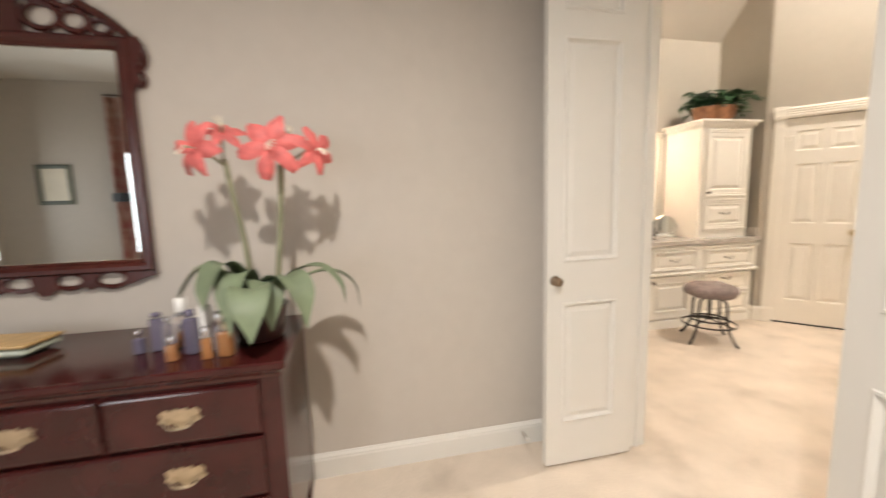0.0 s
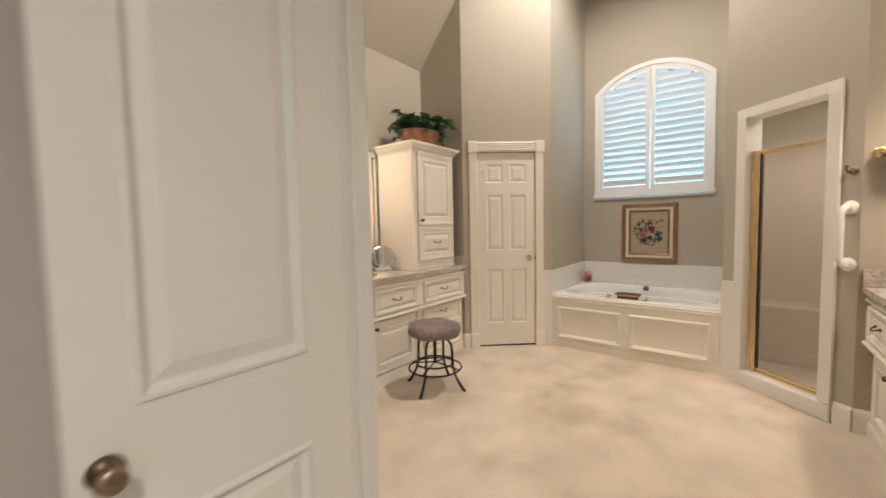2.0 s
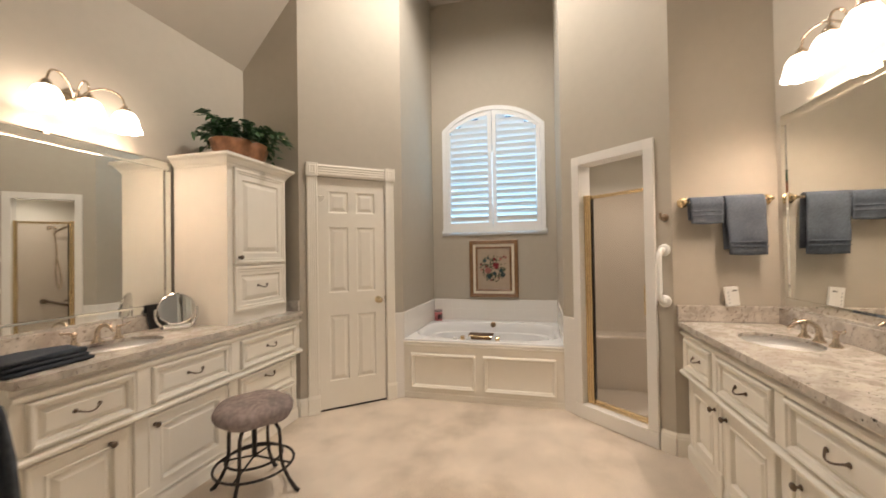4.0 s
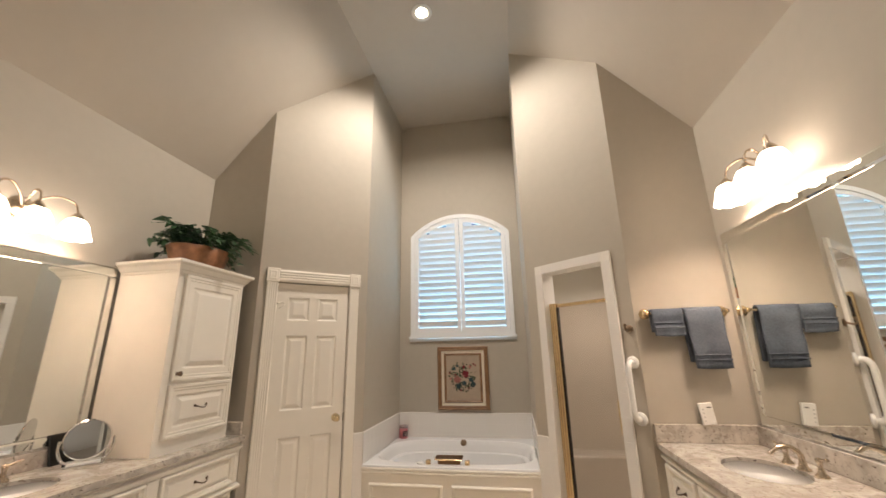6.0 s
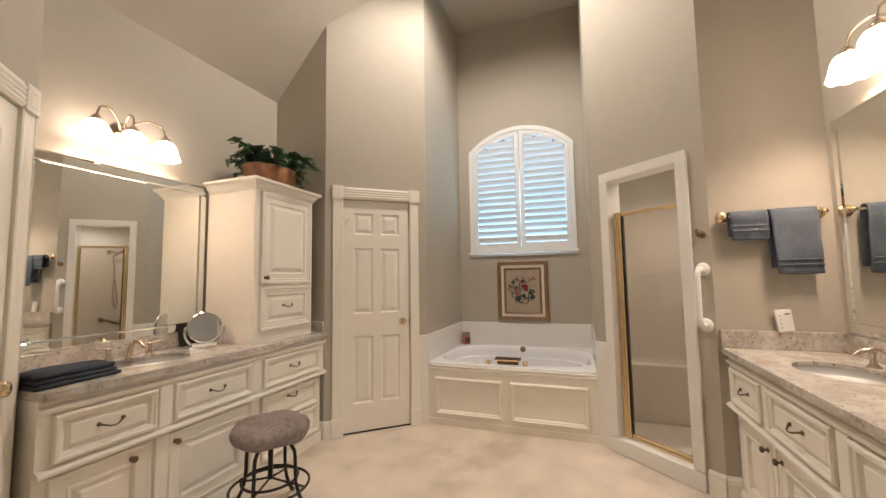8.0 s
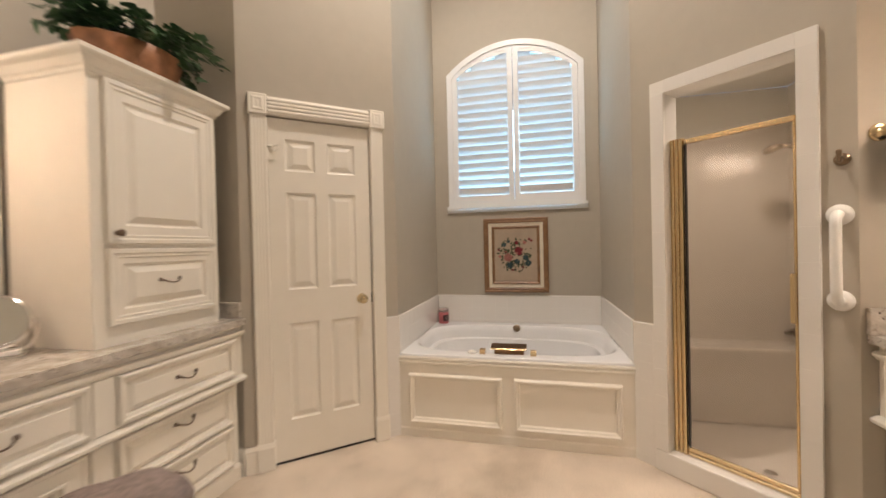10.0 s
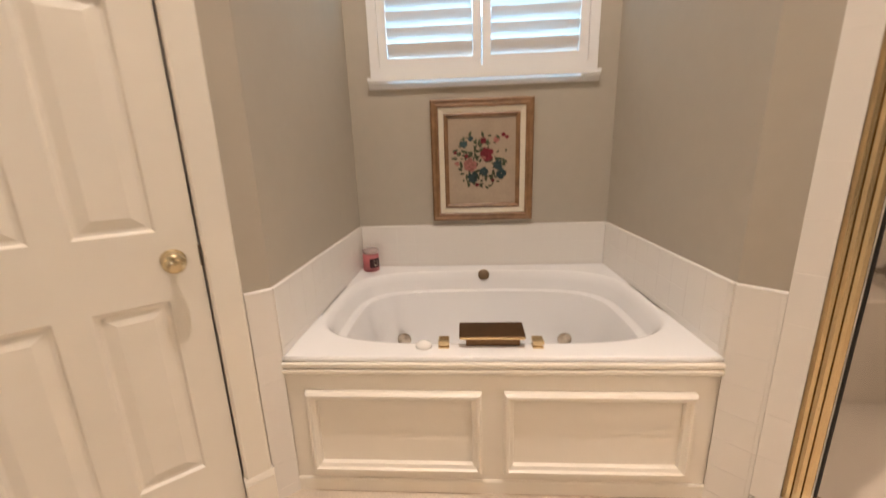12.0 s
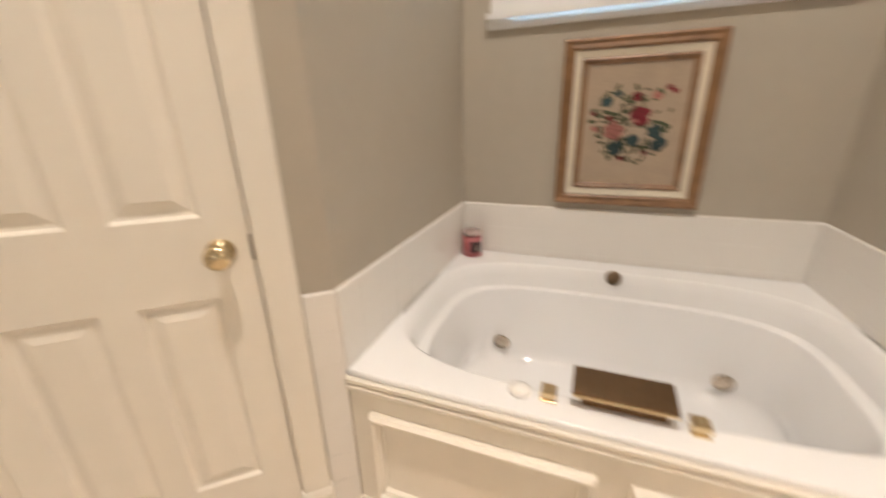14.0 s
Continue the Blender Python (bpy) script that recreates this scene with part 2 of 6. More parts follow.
# ---------------------------------------------------------------- structure
DOORW = (0.155, 0.762)           # closet door leaf along the left diagonal, from B
wall("wall_alcove_back", (BACK, AL), (BACK, AR), PLASTER, TAUPE, thick=0.15, ext0=0.12, ext1=0.12,
     openings=[(AL - WIN1, AL - WIN0, WSILL, lambda s: arch(AL - s))])
wall("wall_alcove_left", A, (BACK, AL), PLASTER, TAUPE, top=FLAT)
wall("wall_alcove_right", (BACK, AR), A2, PLASTER, TAUPE, top=FLAT)
wall("wall_closet", B, A, PLASTER, TAUPE, openings=[(DOORW[0] - 0.006, DOORW[1] + 0.006, 0, 2.058)])
wall("wall_shower", A2, B2, PLASTER, TAUPE, openings=[(0.18, 0.745, 0.0, 2.086)])
wall("wall_vanity_end_left", (B[0], YL), B, PLASTER, TAUPE, ext0=0.12)
wall("wall_towels", B2, (B2[0], YR), PLASTER, TAUPE, ext1=0.12)
wall("wall_vanity_left", (2.312, YL), (B[0], YL), PLASTER, TAUPE, top=EAVE)
wall("wall_vanity_right", (B2[0], YR), (ENTRY, YR), PLASTER, TAUPE, top=EAVE)
wall("wall_niche_left", (2.312, 3.67), (2.312, YL), PLASTER, TAUPE, ext1=0.12)
wall("wall_near_left", (ENTRY, 2.88), (2.312, 3.67), PLASTER, TAUPE)
wall("wall_entry", (ENTRY, YR), (ENTRY, 2.88), PLASTER, TAUPE, thick=0.06, openings=[(DOOR0 - YR, DOOR1 - YR, 0, 2.44)])
wall("wall_bedroom_entry", (BED, BEDWALL), (BED, -3.0), PLASTER_BED, "light beige painted bedroom wall", top=BEDTOP, thick=0.066,
     openings=[(BEDWALL - DOOR1, BEDWALL - DOOR0, 0, 2.44)])
wall("wall_bedroom_dresser", (-5.2, BEDWALL), (BED, BEDWALL), PLASTER_BED, "light beige painted bedroom wall", top=BEDTOP)
wall("wall_bedroom_far", (BED, -3.0), (-5.2, -3.0), PLASTER_BED, "light beige painted bedroom wall", top=BEDTOP,
     openings=[(3.68, 4.78, 0.7, 2.2)])
wall("wall_bedroom_side", (-5.2, -3.0), (-5.2, BEDWALL), PLASTER_BED, "light beige painted bedroom wall", top=BEDTOP, ext0=0.12, ext1=0.12,
     openings=[(0.45, 1.55, 0.7, 2.2)])

bm = bmesh.new()
prof = [(YR - 0.12, EAVE - 0.14), (YR, EAVE), (AR, FLAT), (AL, FLAT), (YL, EAVE), (YL + 0.12, EAVE - 0.14)]
low0 = [bm.verts.new((1.44, y, z)) for y, z in prof]
low1 = [bm.verts.new((BACK + 0.15, y, z)) for y, z in prof]
top0 = [bm.verts.new((1.44, y, z + 0.16)) for y, z in prof]
top1 = [bm.verts.new((BACK + 0.15, y, z + 0.16)) for y, z in prof]
for k in range(5):
    bm.faces.new((low0[k], low0[k + 1], low1[k + 1], low1[k]))
    bm.faces.new((top0[k], top0[k + 1], top1[k + 1], top1[k]))
for ring in ((low0, top0), (low1, top1)):
    for k in range(5):
        bm.faces.new((ring[0][k], ring[0][k + 1], ring[1][k + 1], ring[1][k]))
for k in (0, 5):
    bm.faces.new((low0[k], low1[k], top1[k], top0[k]))
solid("ceiling", bm, CEILING, "vaulted painted plaster ceiling with a flat centre", "ceiling", "structure")
solid("ceiling_bedroom", boxes((-5.3, BED + 0.01, -3.1, BEDWALL + 0.1, BEDTOP, BEDTOP + 0.1)), CEILING, "flat painted bedroom ceiling", "ceiling", "structure")
bm = bmesh.new()
box(bm, -5.35, 6.05, -3.15, 4.25, -0.12, 0.0)
solid("floor", bm, CARPET, "cream beige cut-pile carpet with faint worn patches", "carpet", "structure")


# ---------------------------------------------------------------- joinery helpers
def rings(bm, x0, x1, z0, z1, steps, y=0.0):
    """Nested rectangles facing -y: steps of (inset, depth towards the room). The last is filled; a raised or sunk panel."""
    loops = []
    for inset, out in steps:
        a, b, c, d = x0 + inset, x1 - inset, z0 + inset, z1 - inset
        loops.append([bm.verts.new((px, y - out, pz)) for px, pz in ((a, c), (b, c), (b, d), (a, d))])
    for p, q in zip(loops, loops[1:]):
        for k in range(4):
            j = (k + 1) % 4
            bm.faces.new((p[k], p[j], q[j], q[k]))
    bm.faces.new(loops[-1])
    return bm


RAISED = [(0, 0), (0, 0.020), (0.004, 0.026), (0.013, 0.026), (0.018, 0.019), (0.028, 0.015), (0.032, 0.000), (0.037, -0.002), (0.058, 0.014), (0.062, 0.014)]
RAISED_DOOR = [(0, 0), (0, 0.018), (0.004, 0.022), (0.012, 0.022), (0.016, 0.019), (0.060, 0.019), (0.064, 0.024), (0.074, 0.022), (0.080, 0.000), (0.087, -0.001), (0.114, 0.017), (0.118, 0.017)]
SUNK = [(0, 0), (0.003, 0.005), (0.010, 0.006), (0.016, -0.004), (0.022, -0.010), (0.026, -0.010), (0.05, -0.003), (0.054, -0.003)]


def moulding(bm, x0, x1, y0, profile, cap=True):
    """A profile of (out towards the room, z) drawn along x."""
    a = [bm.verts.new((x0, y0 - o, z)) for o, z in profile]
    b = [bm.verts.new((x1, y0 - o, z)) for o, z in profile]
    n = len(profile)
    for k in range(n):
        j = (k + 1) % n
        bm.faces.new((a[k], a[j], b[j], b[k]))
    bm.faces.new(a)
    bm.faces.new(b)
    return bm


def panelled(bm, x0, x1, z0, z1, thick, holes, steps=SUNK):
    """A slab with its front at y = 0 and its back at y = thick, with panels let into the front."""
    xs = sorted({x0, x1, *(v for h in holes for v in h[:2])})
    zs = sorted({z0, z1, *(v for h in holes for v in h[2:])})
    for a, b in zip(xs, xs[1:]):
        for c, d in zip(zs, zs[1:]):
            mx, mz = (a + b) / 2, (c + d) / 2
            if any(h[0] < mx < h[1] and h[2] < mz < h[3] for h in holes):
                continue
            bm.faces.new([bm.verts.new(p) for p in ((a, 0, c), (b, 0, c), (b, 0, d), (a, 0, d))])
    for h in holes:
        rings(bm, h[0], h[1], h[2], h[3], steps)
    for f in (((x0, thick, z0), (x1, thick, z0), (x1, thick, z1), (x0, thick, z1)), ((x0, 0, z0), (x0, thick, z0), (x0, thick, z1), (x0, 0, z1)),
              ((x1, 0, z0), (x1, thick, z0), (x1, thick, z1), (x1, 0, z1)), ((x0, 0, z0), (x1, 0, z0), (x1, thick, z0), (x0, thick, z0)),
              ((x0, 0, z1), (x1, 0, z1), (x1, thick, z1), (x0, thick, z1))):
        bm.faces.new([bm.verts.new(p) for p in f])
    bmesh.ops.remove_doubles(bm, verts=bm.verts, dist=0.0004)
    return bm


def knob_round(parent, x, y, z, mat, r=0.016, name="knob", label=""):
    bm = lathe(bmesh.new(), [(0.0, 0.0), (r * 0.75, 0.0), (r * 0.75, 0.003), (r * 0.35, 0.006), (r * 0.35, 0.016), (r, 0.022), (r * 1.05, 0.028), (r * 0.7, 0.034), (0, 0.036)], 16,
               pose(x, y, z, 90, 0, 0))
    return part(name, bm, mat, parent, label, smooth=True)


def bail_pull(parent, x, y, z, mat, w=0.048):
    """A small bowed drawer pull with two flared ends."""
    bm = bmesh.new()
    line = bow([(x - w, y - 0.002, z + 0.006), (x - w * 0.8, y - 0.012, z + 0.002), (x - w * 0.3, y - 0.026, z - 0.008), (x + w * 0.3, y - 0.026, z - 0.008), (x + w * 0.8, y - 0.012, z + 0.002), (x + w, y - 0.002, z + 0.006)], 4)
    n = len(line) - 1
    tube(bm, line, [0.0035 + 0.004 * abs(2 * k / n - 1) ** 3 for k in range(n + 1)], 8)
    for e in (-1, 1):
        lathe(bm, [(0, 0), (0.010, 0), (0.009, 0.004), (0, 0.006)], 10, pose(x + e * w, y, z + 0.006, 90, 0, 0))
    return part("pull", bm, mat, parent, smooth=True)


# ---------------------------------------------------------------- entry doorway and its two leaves
def casing_side(name, m, w, h, mat=WHITE, plinth=0.0, flutes=True, label="cream painted fluted door casing", flip=False):
    """An upright of door casing, w wide, standing on the floor, with its face towards -y."""
    th = thing(name, m, label, "door casing", kind="structure")
    prof, n = [(0.0, 0.0), (0.0, 0.016), (0.006, 0.020)], 4 if flutes else 0
    for k in range(n):
        a = w * 0.14 + w * 0.72 * k / n
        b = w * 0.14 + w * 0.72 * (k + 1) / n
        prof += [(a, 0.020), (a + (b - a) * 0.25, 0.0186), (b - (b - a) * 0.25, 0.0184), (b, 0.020)]
    prof += [(w - 0.006, 0.020), (w, 0.016), (w, 0.0)]
    bm = bmesh.new()
    lo = [bm.verts.new((x, -o, plinth)) for x, o in prof]
    hi = [bm.verts.new((x, -o, h)) for x, o in prof]
    for k in range(len(prof)):
        j = (k + 1) % len(prof)
        bm.faces.new((lo[k], lo[j], hi[j], hi[k]))
    bm.faces.new(lo)
    bm.faces.new(hi)
    part("upright", bm, mat, th)
    if plinth:
        bm = bmesh.new()
        box(bm, -0.006, w + 0.006, -0.028, 0.0, 0.0, plinth - 0.02, 0.004)
        moulding(bm, -0.006, w + 0.006, 0.0, [(0, plinth - 0.021), (0.028, plinth - 0.021), (0.024, plinth - 0.008), (0.02, plinth), (0, plinth)])
        part("plinth_block", bm, mat, th)
    return th


def casing_head(name, m, w, z0, z1, mat=CREAM):
    """A ribbed door head with two square end blocks."""
    th = thing(name, m, "cream painted ribbed door head with corner blocks", "door casing", kind="structure")
    n, prof = 4, [(0, z0), (0.018, z0)]
    for k in range(n):
        a, b = z0 + (z1 - z0) * (0.08 + 0.84 * k / n), z0 + (z1 - z0) * (0.08 + 0.84 * (k + 1) / n)
        prof += [(0.022, a), (0.026, a + (b - a) * 0.3), (0.026, b - (b - a) * 0.3), (0.020, b)]
    prof += [(0.018, z1), (0, z1)]
    part("head", moulding(bmesh.new(), 0.102, w - 0.102, 0, prof), mat, th)
    for x in (0.0, w - 0.1):
        bm = box(bmesh.new(), x, x + 0.1, -0.03, 0, z0 - 0.006, z1 + 0.008, 0.004)
        rings(bm, x + 0.018, x + 0.082, z0 + 0.012, z1 - 0.01, [(0, 0.0301), (0.006, 0.0325), (0.012, 0.0325), (0.02, 0.0308), (0.03, 0.0315)])
        part("corner_block", bm, mat, th)
    return th


KNOB_BRONZE = material("aged_bronze", (0.26, 0.19, 0.13), 0.3, 1.0, grain=0.15, scale=30)
LEAF_H, LEAF_W = 2.42, 0.462


def entry_leaf(m, label, kx):
    """A tall narrow panelled leaf with its face towards -y and the knob at kx."""
    door = thing("door_entry_leaf", m, label, "door", "entry door leaves")
    for face in (0, 1):
        bm = panelled(bmesh.new(), 0, LEAF_W, 0.0, LEAF_H, 0.0175, [(0.082, LEAF_W - 0.085, 0.22, 0.835), (0.082, LEAF_W - 0.085, 1.03, 2.04), (0.082, LEAF_W - 0.085, 2.15, 2.34)])
        if face:
            bmesh.ops.transform(bm, matrix=pose(LEAF_W, 0.035, 0, 0, 0, 180), verts=bm.verts)
        part("panelled_face", bm, WHITE, door)
    bm = lathe(bmesh.new(), [(0, 0), (0.024, 0), (0.024, 0.003), (0.012, 0.006), (0.009, 0.020), (0.016, 0.027), (0.021, 0.036), (0.018, 0.044), (0, 0.047)], 20, pose(kx, 0, 0.945, 90, 0, 0))
    part("knob", bm, KNOB_BRONZE, door, "aged bronze door knob", smooth=True)
    hx = -0.006 if kx > 0.2 else LEAF_W + 0.006
    for z in (0.22, 1.2, 2.2):
        bm = tube(bmesh.new(), [(hx, 0.036, z - 0.05), (hx, 0.036, z + 0.05)], 0.006, 10)
        part("hinge", bm, DARKBRONZE, door, smooth=True)
    return door


entry_leaf(pose(0.933, 1.976, 0.012), "open white painted panelled door leaf with bronze knob", 0.042)
entry_leaf(pose(1.350, 1.103, 0.012, 0, 0, -103), "white painted panelled door leaf folded back against the wall", LEAF_W - 0.042)

frame_in = thing("door_frame_entry", pose(0, 0, 0), "white painted lining of the open double doorway", "door frame", kind="structure")
part("jamb", boxes((BED - 0.002, ENTRY + 0.002, DOOR1 - 0.02, DOOR1 - 0.0005, 0, 2.44)), WHITE, frame_in)
part("jamb", boxes((BED - 0.002, ENTRY + 0.002, DOOR0 + 0.0005, DOOR0 + 0.02, 0, 2.44)), WHITE, frame_in)
part("casing", boxes((1.401, BED - 0.0025, DOOR1 - 0.05, DOOR1 + 0.06, 0, 2.44), bevel=0.003), WHITE, frame_in)
part("head", boxes((BED - 0.002, ENTRY + 0.002, DOOR0 + 0.02, DOOR1 - 0.02, 2.42, 2.4395)), WHITE, frame_in)
part("stop", boxes((BED + 0.045, BED + 0.06, DOOR1 - 0.032, DOOR1 - 0.02, 0, 2.42), bevel=0.002), WHITE, frame_in)
part("stop", boxes((BED + 0.045, BED + 0.06, DOOR0 + 0.02, DOOR0 + 0.032, 0, 2.42), bevel=0.002), WHITE, frame_in)
# casings of the entry on the bathroom side, and of the door in the near diagonal wall
mnl = along((ENTRY, 2.88), (2.312, 3.67))
lnl = math.dist((ENTRY, 2.88), (2.312, 3.67))
casing_side("trim_near_left", mnl @ pose(lnl - 0.145, 0, 0), 0.09, 2.06, CREAM, 0.16)
casing_side("trim_near_left", mnl @ pose(lnl - 0.93, 0, 0), 0.09, 2.06, CREAM, 0.16)
casing_head("trim_near_left_head", mnl @ pose(lnl - 0.94, 0, 0), 0.895, 2.062, 2.165)


def six_panel(parent, w, h, mat):
    c = w / 2
    cols = ((0.092, c - 0.036), (c + 0.036, w - 0.092))
    rows = ((0.235, 0.815), (1.015, 1.60), (1.725, h - 0.118))
    bm = panelled(bmesh.new(), 0, w, 0, h, 0.035, [(a, b, z0, z1) for a, b in cols for z0, z1 in rows],
                  [(0, 0), (0.003, -0.002), (0.008, -0.010), (0.014, -0.0115), (0.018, -0.0115), (0.046, -0.002), (0.050, -0.002)])
    return part("leaf", bm, mat, parent)


def closet_door(m, w, knob_x, hook=False):
    door = thing("door_closet", m, "closed cream six-panel door with brass knob", "door", "six-panel doors")
    six_panel(door, w, 2.035, CREAM)
    bm = lathe(bmesh.new(), [(0, 0), (0.032, 0), (0.032, 0.004), (0.013, 0.009), (0.011, 0.026), (0.022, 0.034), (0.030, 0.046), (0.027, 0.058), (0.012, 0.064), (0, 0.065)], 24, pose(knob_x, 0, 0.93, 90, 0, 0))
    part("knob", bm, material("lacquered_brass", (0.70, 0.58, 0.38), 0.18, 1.0, grain=0.05, scale=30) if "lacquered_brass" not in bpy.data.materials else bpy.data.materials["lacquered_brass"], door, "polished brass door knob", smooth=True)
    part("latch_plate", box(bmesh.new(), w - 0.002, w + 0.0035, -0.004, 0.01, 0.90, 0.965, 0.001), DARKBRONZE, door)
    for z in (0.22, 1.02, 1.80):
        bm = tube(bmesh.new(), [(-0.004, -0.004, z - 0.045), (-0.004, -0.004, z + 0.045)], 0.0055, 10)
        part("hinge", bm, CREAM, door, smooth=True)
    if hook:
        bm = bmesh.new()
        box(bm, -0.006, 0.03, -0.012, -0.002, 1.86, 1.872)
        tube(bm, bow([(0.028, -0.01, 1.866), (0.055, -0.022, 1.868), (0.05, -0.028, 1.845), (0.02, -0.014, 1.82)], 5), 0.0035, 8)
        part("hinge_stop", bm, CREAM, door, "cream painted hinge-pin door stop", smooth=True)
    return door


MC = along(B, A)
LC = math.dist(A, B)
closet_door(MC @ pose(DOORW[0], 0.012, 0.018), DOORW[1] - DOORW[0] - 0.004, 0.537, True)
# black strip in place of the shade under the leaf
part_dark = solid("door_shade_strip", boxes((DOORW[0], DOORW[1], 0.02, 0.05, 0.0, 0.014)), BLACK, "black strip standing in for the shade beneath the closet door", "gap", "structure")
part_dark.matrix_world = MC
jl = thing("door_frame_closet", MC, "cream painted door lining", "door frame", kind="structure")
part("jamb", boxes((DOORW[0] - 0.006, DOORW[0] - 0.002, 0.0, 0.12, 0, 2.056)), CREAM, jl)
part("jamb", boxes((DOORW[1] + 0.002, DOORW[1] + 0.006, 0.0, 0.12, 0, 2.056)), CREAM, jl)
# added black sheet: darkness of the closet behind the leaf, put in as colour
part("back", boxes((DOORW[0] - 0.006, DOORW[1] + 0.006, 0.09, 0.12, 0, 2.056)), BLACK, jl)
casing_side("trim_closet", MC @ pose(DOORW[0] - 0.092, 0, 0), 0.088, 2.06, CREAM, 0.16)
casing_side("trim_closet", MC @ pose(DOORW[1] + 0.004, 0, 0), 0.082, 2.06, CREAM, 0.16, flutes=False, label="cream painted plain door casing")
casing_head("trim_closet_head", MC @ pose(DOORW[0] - 0.1, 0, 0), 0.805, 2.062, 2.165)
closet_door(mnl @ pose(lnl - 0.84, -0.004, 0.018), 0.69, 0.62)


def baseboard(name, p0, p1, mat, h=0.13):
    m = along(p0, p1)
    bm = moulding(bmesh.new(), 0, math.dist(p0, p1), 0, [(0, 0), (0.015, 0), (0.015, h * 0.74), (0.012, h * 0.82), (0.013, h * 0.86), (0.006, h * 0.96), (0.005, h), (0, h)])
    ob = solid(name, bm, mat, "cream painted moulded baseboard", "baseboard", "structure")
    ob.matrix_world = m


baseboard("baseboard_bedroom", (-0.2, BEDWALL), (BED, BEDWALL), WHITE, 0.125)
baseboard("baseboard_bedroom_entry", (BED, DOOR0 - 0.06), (BED, -3.0), WHITE, 0.125)
baseboard("baseboard_towels", (4.205, 0.7503), (B2[0], B2[1]), CREAM, 0.15)
baseboard("baseboard_towels_end", B2, (B2[0], 0.60), CREAM, 0.15)
baseboard("baseboard_end_left", (B[0], 3.58), B, CREAM, 0.15)
baseboard("baseboard_closet", B, (B[0] + 0.04, B[1] - 0.0459), CREAM, 0.15)

# spring door stop on the bedroom baseboard
stop = thing("door_stop", pose(0.90, BEDWALL - 0.015, 0.075), "chrome spring door stop on the baseboard", "door stop")
part("spring", tube(bmesh.new(), [(0.006 * math.cos(k * 0.9), -0.002 - k * 0.0013, 0.006 * math.sin(k * 0.9)) for k in range(50)], 0.0016, 6), CHROME, stop, smooth=True)
part("tip", lathe(bmesh.new(), [(0, 0), (0.008, 0), (0.008, 0.012), (0, 0.014)], 12, pose(0, -0.064, 0, 90, 0, 0)), WHITE, stop, smooth=True)


# ---------------------------------------------------------------- granite
def granite():
    mat = material("granite", (0.55, 0.50, 0.44), 0.14)
    nt = mat.node_tree
    p = nt.nodes["Principled BSDF"]
    co = nt.nodes.new("ShaderNodeTexCoord")
    base = None
    for scale, lo, hi, c0, c1, fac in ((11, 0.38, 0.62, (0.43, 0.385, 0.335), (0.64, 0.595, 0.535), None), (48, 0.56, 0.70, (0, 0, 0), (1, 1, 1), (0.30, 0.255, 0.215)),
                                       (34, 0.60, 0.74, (0, 0, 0), (1, 1, 1), (0.68, 0.64, 0.58)), (70, 0.655, 0.68, (0, 0, 0), (1, 1, 1), (0.06, 0.04, 0.035))):
        n = nt.nodes.new("ShaderNodeTexNoise")
        n.inputs["Scale"].default_value, n.inputs["Detail"].default_value, n.inputs["Distortion"].default_value = scale, 7, 0.6
        r = nt.nodes.new("ShaderNodeValToRGB")
        r.color_ramp.elements[0].position, r.color_ramp.elements[1].position = lo, hi
        r.color_ramp.elements[0].color, r.color_ramp.elements[1].color = (*c0, 1), (*c1, 1)
        nt.links.new(co.outputs["Object"], n.inputs[0])
        nt.links.new(n.outputs[0], r.inputs[0])
        if fac is None:
            base = r.outputs[0]
        else:
            mix = nt.nodes.new("ShaderNodeMix")
            mix.data_type = 'RGBA'
            nt.links.new(r.outputs[0], mix.inputs[0])
            nt.links.new(base, mix.inputs[6])
            mix.inputs[7].default_value = (*fac, 1)
            base = mix.outputs[2]
    nt.links.new(base, p.inputs["Base Color"])
    return mat


GRANITE = granite()
TOPZ = 0.895


def slab_with_hole(bm, x0, x1, y0, y1, z0, z1, cx, cy, rx, ry, n=40):
    """A slab with an oval cut through it."""
    outer = []
    for k in range(n):
        a = 2 * math.pi * k / n
        dx, dy = math.cos(a), math.sin(a)
        t = min(((x1 - cx) if dx > 0 else (cx - x0)) / max(abs(dx), 1e-6), ((y1 - cy) if dy > 0 else (cy - y0)) / max(abs(dy), 1e-6))
        outer.append((cx + dx * t, cy + dy * t))
    for corner in ((x0, y0), (x1, y0), (x1, y1), (x0, y1)):
        k = min(range(n), key=lambda i: math.dist(outer[i], corner))
        outer[k] = corner
    inner = [(cx + rx * math.cos(2 * math.pi * k / n), cy + ry * math.sin(2 * math.pi * k / n)) for k in range(n)]
    lv = [[bm.verts.new((x, y, z)) for x, y in ring] for ring, z in ((outer, z0), (outer, z1), (inner, z1), (inner, z0))]
    for a, b in ((0, 1), (1, 2), (2, 3), (3, 0)):
        for k in range(n):
            j = (k + 1) % n
            bm.faces.new((lv[a][k], lv[a][j], lv[b][j], lv[b][k]))
    return bm


